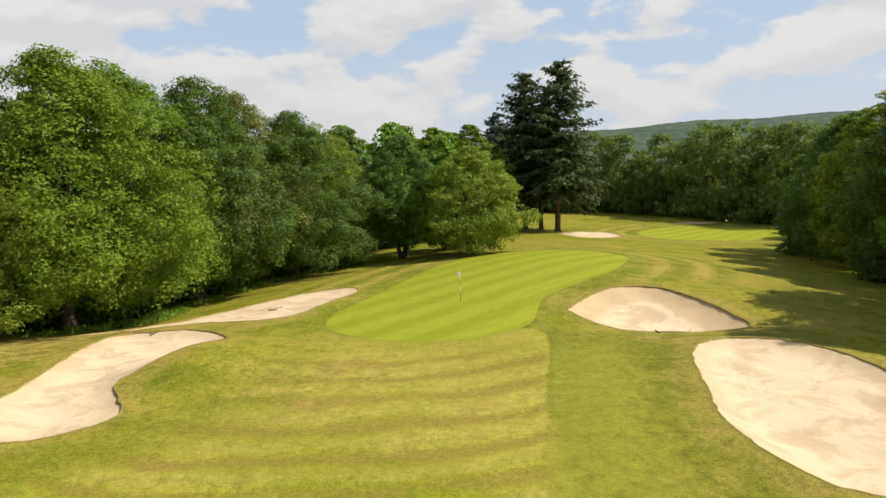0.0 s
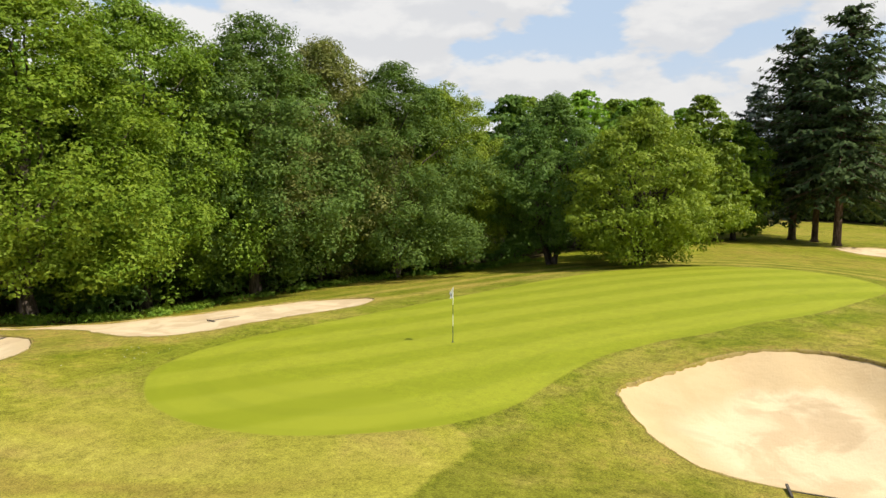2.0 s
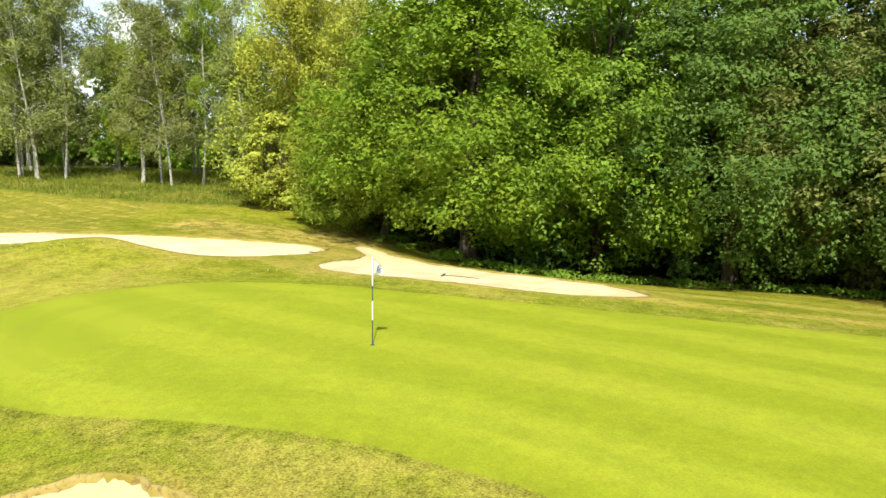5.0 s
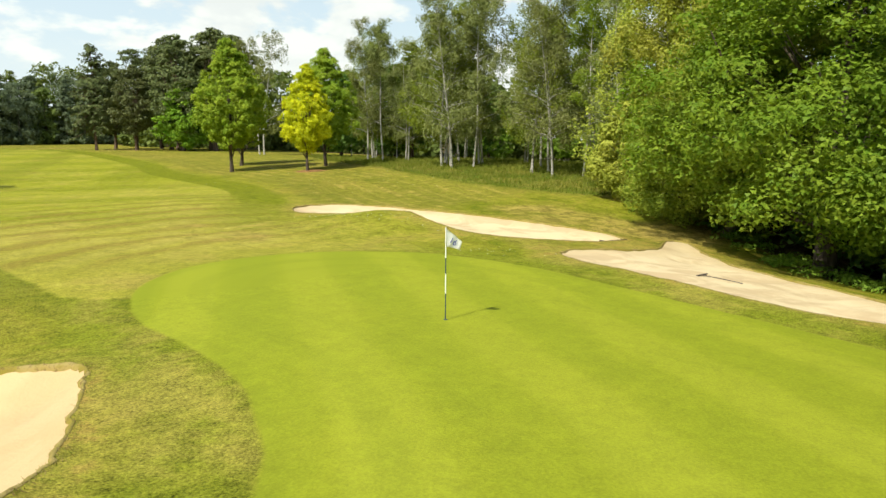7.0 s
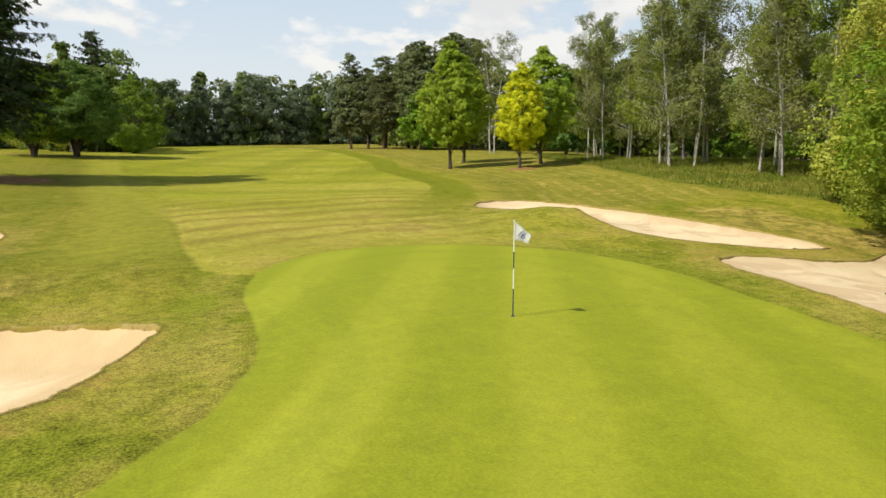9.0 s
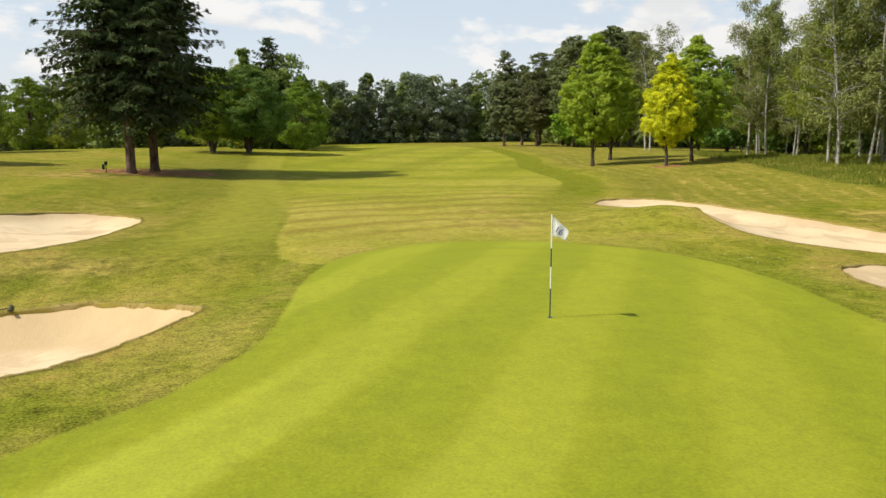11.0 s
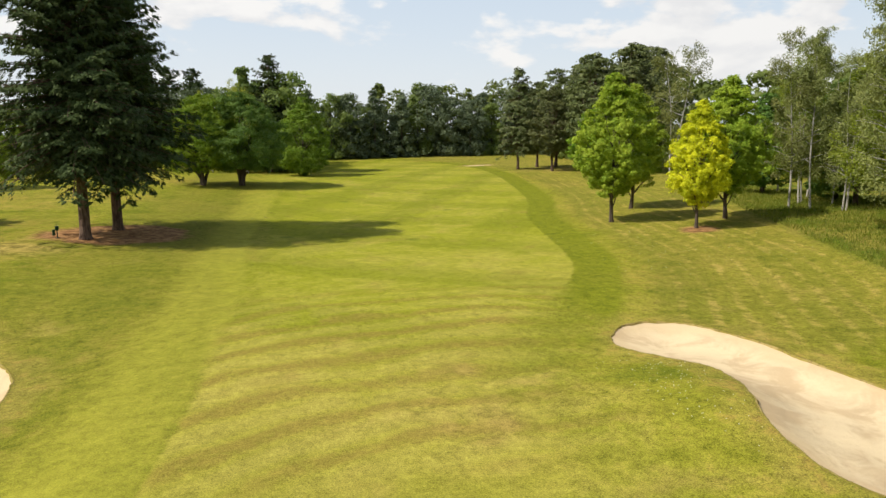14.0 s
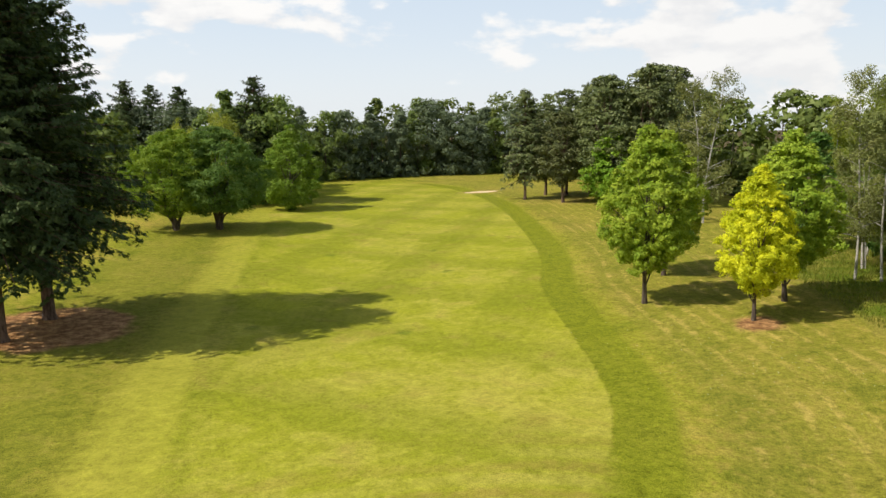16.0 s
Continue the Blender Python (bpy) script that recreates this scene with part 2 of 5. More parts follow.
def part(name, bm, mat, parent, label="", smooth=False):
    me = bpy.data.meshes.new(name)
    bm.to_mesh(me)
    bm.free()
    if smooth:
        me.polygons.foreach_set("use_smooth", np.full(len(me.polygons), True))
    me.materials.append(mat)
    ob = new(name, me)
    ob.parent = parent
    return tagged(ob, label)


def tube(points, radii, sides=7):
    """Vertices and quads of a tapering tube along the points."""
    p, r = np.array(points, float), np.array(radii, float)
    d = np.gradient(p, axis=0)
    d /= np.linalg.norm(d, axis=1)[:, None] + 1e-9
    ref = np.where(np.abs(d[:, 2:3]) > 0.9, [[1.0, 0, 0]], [[0, 0, 1.0]])
    u = np.cross(d, ref)
    u /= np.linalg.norm(u, axis=1)[:, None] + 1e-9
    v = np.cross(d, u)
    a = np.arange(sides) * 2 * math.pi / sides
    ring = np.cos(a)[None, :, None] * u[:, None] + np.sin(a)[None, :, None] * v[:, None]
    verts = (p[:, None] + ring * r[:, None, None]).reshape(-1, 3)
    k = np.arange(len(p) - 1)[:, None] * sides
    i, j = np.arange(sides)[None], (np.arange(sides)[None] + 1) % sides
    quads = np.stack([k + i, k + j, k + sides + j, k + sides + i], -1).reshape(-1, 4)
    return verts, quads


def joined(pieces):
    verts, faces, n = [], [], 0
    for v, f in pieces:
        verts.append(v), faces.append(np.asarray(f) + n)
        n += len(v)
    return np.concatenate(verts), np.concatenate(faces)


# ---- materials ----
def turf_material():
    """Mown grass: rough, fairway, approach and green, told apart by the distances kept on the ground's vertices."""
    m, nt, bsdf = material("mown_turf", 0.9)
    bsdf.inputs["Specular IOR Level"].default_value = 0.06
    pos = node(nt, "ShaderNodeNewGeometry").outputs["Position"]
    p = node(nt, "ShaderNodeSeparateXYZ", i_0=pos)
    px, py = p.outputs[0], p.outputs[1]

    def attr(name):
        return node(nt, "ShaderNodeAttribute", attribute_name=name).outputs["Fac"]

    def mul(a, c):
        return fmath(nt, "MULTIPLY", a, c)

    def add(a, c):
        return fmath(nt, "ADD", a, c)

    def wave(v, length):
        return fmath(nt, "SINE", mul(v, 2 * math.pi / length))

    wide, mid = fuzz(nt, pos, 0.055, 4, 0.6), fuzz(nt, pos, 0.30, 5, 0.62, 0.4)
    clump, fine, grain = fuzz(nt, pos, 1.3, 5, 0.68), fuzz(nt, pos, 4.2, 4, 0.7), fuzz(nt, pos, 21.0, 3, 0.7)
    patch = add(mul(wide, 0.42), add(mul(mid, 0.38), mul(clump, 0.20)))
    g_sd, f_sd, s_sd, side = attr("green_sd"), attr("fair_sd"), attr("sand_sd"), attr("cut")
    ragged = mul(fmath(nt, "SUBTRACT", clump, 0.5), 0.5)
    lush, green, pale, straw, brown = (0.102, 0.138, 0.008), (0.185, 0.200, 0.012), (0.285, 0.265, 0.032), (0.410, 0.310, 0.080), (0.270, 0.180, 0.045)
    # rough: green with straw-dry and lush patches
    rough = blend(nt, step(nt, patch, 0.36, 0.64), green, pale)
    rough = blend(nt, mul(step(nt, mid, 0.54, 0.72), 0.50), rough, straw)
    rough = blend(nt, mul(step(nt, mid, 0.48, 0.30), 0.55), rough, lush)
    rough = blend(nt, mul(step(nt, add(mul(clump, 0.6), mul(wide, 0.4)), 0.50, 0.60), 0.55), rough, brown)
    # broad mowing lanes that follow the fairway
    edge_noise = mul(fmath(nt, "SUBTRACT", mid, 0.5), 1.6)
    other = fmath(nt, "SUBTRACT", 1.0, side)
    lane = wave(add(f_sd, mul(mid, 2.4)), 7.4)
    beside = step(nt, f_sd, -26.0, -14.0)
    rough = blend(nt, mul(mul(step(nt, lane, -0.1, 0.6), 0.22), beside), rough, lush)
    rough = blend(nt, mul(mul(step(nt, lane, 0.0, -0.7), 0.25), beside), rough, pale)
    # the first lane beside the fairway, its blades laid towards the green
    first = mul(mul(step(nt, add(f_sd, edge_noise), -4.8, -2.6), step(nt, add(f_sd, mul(edge_noise, 0.4)), 0.5, -0.5)), mul(mul(other, step(nt, add(px, mul(py, -0.16)), -9.0, -7.0)), step(nt, py, 39.0, 33.0)))
    nap = mul(mul(step(nt, f_sd, -16.0, -11.0), step(nt, f_sd, 0.3, -0.3)), mul(step(nt, px, -2.0, 1.0), step(nt, py, 44.0, 37.0)))
    rough = blend(nt, mul(nap, 0.55), rough, (0.145, 0.148, 0.016))
    rough = blend(nt, mul(first, 0.45), rough, (0.172, 0.190, 0.018))
    # curved bands round the putting green
    ring = wave(add(g_sd, mul(mid, 1.2)), 3.6)
    round_green = mul(step(nt, g_sd, -12.0, -7.0), step(nt, py, 48.0, 60.0))
    rough = blend(nt, mul(mul(step(nt, ring, 0.1, 0.8), round_green), 0.45), rough, straw)
    rough = blend(nt, mul(mul(step(nt, ring, -0.1, -0.8), round_green), 0.40), rough, lush)
    # rows of dry clippings beyond the cut
    rows = mul(step(nt, wave(add(f_sd, mul(mid, 1.1)), 1.5), 0.2, 0.95), mul(step(nt, f_sd, -4.2, -6.5), side))
    rough = blend(nt, mul(mul(step(nt, f_sd, -3.6, -5.5), side), 0.45), rough, (0.205, 0.185, 0.030))
    rough = blend(nt, mul(mul(rows, step(nt, mid, 0.38, 0.56)), mul(step(nt, clump, 0.36, 0.62), 0.62)), rough, straw)
    # fairway: pale, with soft greener drifts
    fair = blend(nt, step(nt, patch, 0.42, 0.60), (0.262, 0.274, 0.018), (0.340, 0.312, 0.048))
    drift = wave(add(add(mul(px, 0.55), mul(py, 0.5)), mul(mid, 6.0)), 9.5)
    cross = wave(add(fmath(nt, "SUBTRACT", mul(px, 0.62), mul(py, 0.40)), mul(mid, 5.0)), 10.5)
    fair = blend(nt, mul(step(nt, drift, -0.1, 0.8), 0.50), fair, (0.190, 0.210, 0.012))
    fair = blend(nt, mul(mul(step(nt, cross, 0.0, 0.8), step(nt, py, 5.0, -15.0)), 0.52), fair, (0.180, 0.198, 0.012))
    # the approach: dry and brown, with the shaded flanks of uneven ridges painted across it
    slow = fuzz(nt, pos, 0.11, 2, 0.5)
    off = add(px, 4.5)
    across = fmath(nt, "SUBTRACT", py, mul(mul(off, off), 0.03))
    ridge = wave(add(across, add(mul(slow, 5.0), add(mul(mid, 1.8), mul(fine, 0.6)))), 2.9)
    near_green = mul(mul(step(nt, py, 8.0, 20.0), step(nt, py, 37.0, 33.0)), mul(step(nt, mid, 0.24, 0.46), step(nt, slow, 0.24, 0.46)))
    fair = blend(nt, mul(step(nt, py, 17.0, 28.0), 0.42), fair, (0.385, 0.320, 0.064))
    fair = blend(nt, mul(mul(step(nt, ridge, 0.0, 0.9), near_green), 0.30), fair, (0.390, 0.325, 0.080))
    fair = blend(nt, mul(mul(step(nt, ridge, 0.1, -1.0), near_green), mul(step(nt, clump, 0.22, 0.56), 0.68)), fair, (0.225, 0.165, 0.034))
    # small greener spots where turf was mended
    cell = node(nt, "ShaderNodeTexVoronoi", i_Vector=pos, i_Scale=0.16)
    spot = mul(step(nt, add(cell.outputs["Distance"], mul(fmath(nt, "SUBTRACT", clump, 0.5), 0.16)), 0.13, 0.06), step(nt, cell.outputs["Color"], 0.52, 0.56))
    fair = blend(nt, mul(mul(spot, 0.65), step(nt, py, 24.0, 8.0)), fair, (0.120, 0.155, 0.014))
    fair = blend(nt, mul(step(nt, mid, 0.54, 0.76), 0.38), fair, brown)
    soft = add(fmath(nt, "ADD", 0.10, mul(step(nt, py, 30.0, 0.0), mul(other, 2.4))), mul(mul(step(nt, py, 14.0, 26.0), step(nt, px, -2.0, -6.0)), 3.2))
    in_fair = fmath(nt, "DIVIDE", add(add(f_sd, ragged), soft), mul(soft, 2.0), clamp=True)
    colour = blend(nt, in_fair, rough, fair)
    # the darker cut along one side
    cut = mul(mul(step(nt, add(f_sd, ragged), -3.5, -2.7), fmath(nt, "SUBTRACT", 1.0, in_fair)), mul(side, step(nt, py, 31.0, 22.0)))
    colour = blend(nt, mul(cut, 0.85), colour, (0.165, 0.185, 0.010))
    # worn, dry rims round the sand
    rim = step(nt, add(s_sd, mul(fmath(nt, "SUBTRACT", mid, 0.45), 5.0)), -1.9, 0.3)
    colour = blend(nt, mul(rim, 0.38), colour, straw)
    colour = blend(nt, mul(mul(rim, step(nt, clump, 0.5, 0.64)), 0.6), colour, brown)
    parched = step(nt, add(attr("dry"), mul(fmath(nt, "SUBTRACT", mid, 0.5), 1.3)), 0.30, 0.95)
    colour = blend(nt, mul(parched, 0.75), colour, blend(nt, step(nt, clump, 0.38, 0.60), (0.215, 0.160, 0.042), (0.420, 0.315, 0.085)))
    # putting green: fine and even, striped
    stripe = wave(add(fmath(nt, "SUBTRACT", mul(px, 0.788), mul(py, 0.616)), mul(wide, 1.5)), 3.24)
    lawn = blend(nt, step(nt, stripe, -0.85, 0.85), (0.240, 0.270, 0.011), (0.280, 0.300, 0.015))
    lawn = blend(nt, mul(step(nt, patch, 0.48, 0.66), 0.40), lawn, (0.340, 0.335, 0.020))
    lawn = blend(nt, mul(step(nt, patch, 0.47, 0.36), 0.35), lawn, (0.200, 0.240, 0.008))
    lap = mul(step(nt, wave(add(g_sd, mul(mid, 0.5)), 1.5), 0.0, 0.8), step(nt, g_sd, 4.2, 2.6))
    lawn = blend(nt, mul(lap, 0.30), lawn, (0.205, 0.235, 0.010))
    in_green = step(nt, add(g_sd, mul(ragged, 0.25)), -0.07, 0.07)
    collar = mul(step(nt, add(g_sd, ragged), -2.1, -1.2), fmath(nt, "SUBTRACT", 1.0, in_green))
    collar = mul(collar, fmath(nt, "SUBTRACT", 1.0, mul(in_fair, 0.85)))
    colour = blend(nt, mul(collar, 0.70), colour, (0.170, 0.198, 0.014))
    groove = mul(step(nt, add(g_sd, mul(ragged, 0.3)), -0.32, -0.14), step(nt, add(g_sd, mul(ragged, 0.3)), 0.02, -0.10))
    colour = blend(nt, mul(mul(groove, step(nt, mid, 0.40, 0.56)), 0.5), colour, (0.150, 0.170, 0.012))
    scorch = mul(mul(step(nt, g_sd, -3.6, -0.6), fmath(nt, "SUBTRACT", 1.0, in_green)), step(nt, mid, 0.46, 0.62))
    colour = blend(nt, mul(scorch, 0.32), colour, straw)
    colour = blend(nt, in_green, colour, lawn)
    # litter under the trees, the same dark tone painted as shade beyond outer woods; mulch, long meadow grass
    litter = blend(nt, step(nt, clump, 0.35, 0.65), (0.060, 0.045, 0.022), (0.12, 0.095, 0.04))
    colour = blend(nt, step(nt, add(attr("wood"), mul(fmath(nt, "SUBTRACT", mid, 0.5), 5.0)), 1.0, 3.0), colour, litter)
    mulch = blend(nt, step(nt, clump, 0.35, 0.65), (0.20, 0.095, 0.04), (0.38, 0.215, 0.09))
    colour = blend(nt, step(nt, add(attr("mulch"), mul(fmath(nt, "SUBTRACT", mid, 0.5), 4.0)), -0.3, 0.9), colour, mulch)
    hay = blend(nt, step(nt, mid, 0.38, 0.62), (0.100, 0.140, 0.011), (0.235, 0.208, 0.038))
    colour = blend(nt, step(nt, add(attr("meadow"), mul(fmath(nt, "SUBTRACT", mid, 0.5), 4.0)), -1.0, 1.0), colour, hay)
    # fine variation of the blades
    calm = fmath(nt, "SUBTRACT", fmath(nt, "SUBTRACT", 1.0, mul(in_fair, 0.30)), mul(in_green, 0.66), clamp=True)
    speck = add(mul(fmath(nt, "SUBTRACT", grain, 0.5), 2.8), add(mul(fmath(nt, "SUBTRACT", fine, 0.5), 1.5), mul(fmath(nt, "SUBTRACT", clump, 0.5), 1.1)))
    speck = add(1.0, mul(speck, calm))
    shade = node(nt, "ShaderNodeCombineXYZ", i_0=speck, i_1=speck, i_2=speck).outputs[0]
    colour = blend(nt, 1.0, colour, shade, "MULTIPLY")
    nt.links.new(colour, bsdf.inputs["Base Color"])
    bump = node(nt, "ShaderNodeBump", i_Strength=mul(calm, 0.6), i_Distance=0.07, i_Height=add(mul(grain, 0.5), fine))
    nt.links.new(bump.outputs[0], bsdf.inputs["Normal"])
    # blades of the putting green lie one way in one lane and back in the next: a soft sheen
    lay = step(nt, stripe, -0.5, 0.5)
    lean = node(nt, "ShaderNodeCombineXYZ", i_0=add(mul(lay, 0.50), -0.25), i_1=add(mul(lay, 0.64), -0.32), i_2=1.0).outputs[0]
    gloss = node(nt, "ShaderNodeBsdfGlossy", i_Color=(0.80, 0.86, 0.22, 1.0), i_Roughness=0.62, i_Normal=lean)
    mix = node(nt, "ShaderNodeMixShader", i_0=mul(in_green, 0.12), i_1=bsdf.outputs[0], i_2=gloss.outputs[0])
    # the first lane's blades shine when seen from the green
    laid = node(nt, "ShaderNodeCombineXYZ", i_0=0.0, i_1=0.55, i_2=1.0).outputs[0]
    shine = node(nt, "ShaderNodeBsdfGlossy", i_Color=(0.90, 0.82, 0.14, 1.0), i_Roughness=0.66, i_Normal=laid)
    mix = node(nt, "ShaderNodeMixShader", i_0=mul(add(mul(first, add(mul(clump, 0.16), 0.06)), mul(nap, mul(clump, 0.03))), fmath(nt, "SUBTRACT", 1.0, in_green)), i_1=mix.outputs[0], i_2=shine.outputs[0])
    nt.links.new(mix.outputs[0], nt.nodes["Material Output"].inputs[0])
    return m


def sand_material():
    m, nt, bsdf = material("bunker_sand", 0.95)
    pos = node(nt, "ShaderNodeNewGeometry").outputs["Position"]
    mid, fine, grain = fuzz(nt, pos, 0.5, 4, 0.6, 0.6), fuzz(nt, pos, 3.0, 4, 0.6), fuzz(nt, pos, 30.0, 2, 0.6)
    edge = node(nt, "ShaderNodeAttribute", attribute_name="sand_sd").outputs["Fac"]
    c = blend(nt, step(nt, mid, 0.44, 0.62), (0.735, 0.590, 0.365), (0.60, 0.450, 0.265))
    wet = node(nt, "ShaderNodeAttribute", attribute_name="wet").outputs["Fac"]
    damp = step(nt, fmath(nt, "ADD", fmath(nt, "SUBTRACT", edge, fmath(nt, "MULTIPLY", wet, 1.3)), fmath(nt, "MULTIPLY", fmath(nt, "SUBTRACT", mid, 0.5), 3.2)), 0.9, 0.0)
    c = blend(nt, fmath(nt, "MULTIPLY", damp, fmath(nt, "ADD", 0.35, fmath(nt, "MULTIPLY", wet, 0.4))), c, (0.545, 0.395, 0.205))
    c = blend(nt, fmath(nt, "MULTIPLY", step(nt, fine, 0.58, 0.75), 0.35), c, (0.60, 0.44, 0.26))
    nt.links.new(c, bsdf.inputs["Base Color"])
    rake = node(nt, "ShaderNodeTexWave", wave_type="BANDS", i_Vector=pos, i_Scale=3.4, i_Distortion=9.0, i_Detail=3.0, i_2=5.0).outputs["Fac"]
    h = fmath(nt, "ADD", fmath(nt, "MULTIPLY", rake, 0.03), fmath(nt, "ADD", fine, fmath(nt, "MULTIPLY", grain, 0.2)))
    bump = node(nt, "ShaderNodeBump", i_Strength=0.55, i_Distance=0.06, i_Height=h)
    nt.links.new(bump.outputs[0], bsdf.inputs["Normal"])
    return m


def leaf_material(name, dark, light, through=0.28, gloss=0.10):
    """Leaves: two tones by leaf, drift over the crown, light shining through."""
    m, nt, bsdf = material(name, 0.5)
    geo = node(nt, "ShaderNodeNewGeometry")
    info = node(nt, "ShaderNodeObjectInfo")
    drift = fuzz(nt, geo.outputs["Position"], 0.7, 3, 0.55)
    mixf = fmath(nt, "ADD", fmath(nt, "MULTIPLY", geo.outputs["Random Per Island"], 0.45), fmath(nt, "MULTIPLY", step(nt, drift, 0.32, 0.68), 0.55))
    c = blend(nt, mixf, dark, light)
    hue = node(nt, "ShaderNodeHueSaturation", i_Color=c, i_Hue=fmath(nt, "ADD", 0.488, fmath(nt, "MULTIPLY", info.outputs["Random"], 0.024)),
               i_Value=fmath(nt, "ADD", 0.85, fmath(nt, "MULTIPLY", info.outputs["Random"], 0.3)))
    nt.links.new(hue.outputs[0], bsdf.inputs["Base Color"])
    bsdf.inputs["Specular IOR Level"].default_value = gloss
    warm = blend(nt, 1.0, hue.outputs[0], (1.35, 1.35, 0.50), "MULTIPLY")
    trans = node(nt, "ShaderNodeBsdfTranslucent", i_Color=warm)
    mix = node(nt, "ShaderNodeMixShader", i_0=through, i_1=bsdf.outputs[0], i_2=trans.outputs[0])
    nt.links.new(mix.outputs[0], nt.nodes["Material Output"].inputs[0])
    return m


def bark_material(name, dark, light, white=False):
    m, nt, bsdf = material(name, 0.9)
    pos = node(nt, "ShaderNodeTexCoord").outputs["Object"]
    flat = node(nt, "ShaderNodeMapping", i_Vector=pos, i_Scale=(3.0, 3.0, 0.6) if not white else (1.0, 1.0, 3.0)).outputs[0]
    n = fuzz(nt, flat, 2.2, 5, 0.65)
    c = blend(nt, step(nt, n, 0.35, 0.66), dark, light) if not white else blend(nt, step(nt, n, 0.56, 0.62), light, dark)
    nt.links.new(c, bsdf.inputs["Base Color"])
    bump = node(nt, "ShaderNodeBump", i_Strength=0.7, i_Distance=0.04, i_Height=n)
    nt.links.new(bump.outputs[0], bsdf.inputs["Normal"])
    return m


def paint_material(name, colour, rough=0.5, metal=0.0):
    m, nt, bsdf = material(name, rough)
    pos = node(nt, "ShaderNodeTexCoord").outputs["Object"]
    n = fuzz(nt, pos, 14.0, 4, 0.6)
    c = blend(nt, fmath(nt, "MULTIPLY", step(nt, n, 0.45, 0.8), 0.35), colour, tuple(v * 0.6 for v in colour))
    nt.links.new(c, bsdf.inputs["Base Color"])
    bsdf.inputs["Metallic"].default_value = metal
    return m


def lip_material():
    m, nt, bsdf = material("bunker_lip", 0.95)
    pos = node(nt, "ShaderNodeNewGeometry").outputs["Position"]
    c = blend(nt, step(nt, fuzz(nt, pos, 1.1, 4, 0.65), 0.42, 0.60), (0.260, 0.215, 0.040), (0.360, 0.280, 0.100))
    c = blend(nt, step(nt, fuzz(nt, pos, 9.0, 4, 0.7), 0.50, 0.68), c, (0.180, 0.125, 0.050))
    nt.links.new(c, bsdf.inputs["Base Color"])
    return m


TURF, SAND, SOIL = turf_material(), sand_material(), lip_material()
LEAF = {
    "bright": leaf_material("leaf_bright_green", (0.100, 0.212, 0.016), (0.278, 0.390, 0.042)),
    "lime": leaf_material("leaf_lime_green", (0.155, 0.265, 0.022), (0.42, 0.50, 0.056)),
    "mid": leaf_material("leaf_mid_green", (0.095, 0.182, 0.018), (0.258, 0.360, 0.046)),
    "dark": leaf_material("leaf_dark_green", (0.066, 0.136, 0.026), (0.180, 0.270, 0.060)),
    "bronze": leaf_material("leaf_bronze_green", (0.105, 0.145, 0.032), (0.275, 0.270, 0.085)),
    "yellow": leaf_material("leaf_golden_yellow", (0.33, 0.385, 0.014), (0.84, 0.80, 0.04), 0.3),
    "olive": leaf_material("leaf_olive_green", (0.122, 0.182, 0.018), (0.305, 0.345, 0.045)),
    "birch": leaf_material("leaf_birch_grey_green", (0.120, 0.150, 0.046), (0.325, 0.35, 0.110), 0.12),
    "fir": leaf_material("needle_fir_dark", (0.036, 0.060, 0.022), (0.098, 0.128, 0.044), 0.1, 0.04),
    "blue": leaf_material("needle_blue_grey", (0.050, 0.075, 0.060), (0.105, 0.140, 0.110), 0.1, 0.2),
    "pine": leaf_material("needle_pine_dark", (0.066, 0.092, 0.030), (0.185, 0.205, 0.070), 0.1, 0.2),
    "grass": leaf_material("long_grass_blades", (0.128, 0.176, 0.018), (0.285, 0.275, 0.058), 0.40),
    "straw": leaf_material("dry_grass_blades", (0.20, 0.150, 0.045), (0.42, 0.34, 0.120), 0.3),
    "willow": leaf_material("leaf_pale_yellow_green", (0.215, 0.26, 0.030), (0.47, 0.47, 0.080), 0.18),
    # far woods: distance haze put into paler, greyer needle and leaf tones
    "far_fir": leaf_material("needle_far_hazy_green", (0.075, 0.100, 0.056), (0.165, 0.195, 0.105), 0.15),
    "far": leaf_material("leaf_far_hazy_woods", (0.095, 0.142, 0.036), (0.225, 0.275, 0.078), 0.3),
}
BARK = bark_material("bark_grey_brown", (0.050, 0.038, 0.028), (0.140, 0.110, 0.085))
BARK_RED = bark_material("bark_fir_brown", (0.070, 0.045, 0.032), (0.190, 0.130, 0.095))
BARK_WHITE = bark_material("bark_birch_white", (0.08, 0.07, 0.06), (0.42, 0.395, 0.35), True)

# ---- ground ----
rng = np.random.default_rng(7)


def grid(x0, x1, y0, y1, step_m, jitter=0.25):
    x, y = np.meshgrid(np.arange(x0, x1, step_m), np.arange(y0, y1, step_m))
    p = np.stack([x.ravel(), y.ravel()], 1)
    p[:, 0] += (np.round((p[:, 1] - y0) / step_m) % 2) * step_m / 2
    return p + rng.uniform(-jitter, jitter, p.shape) * step_m


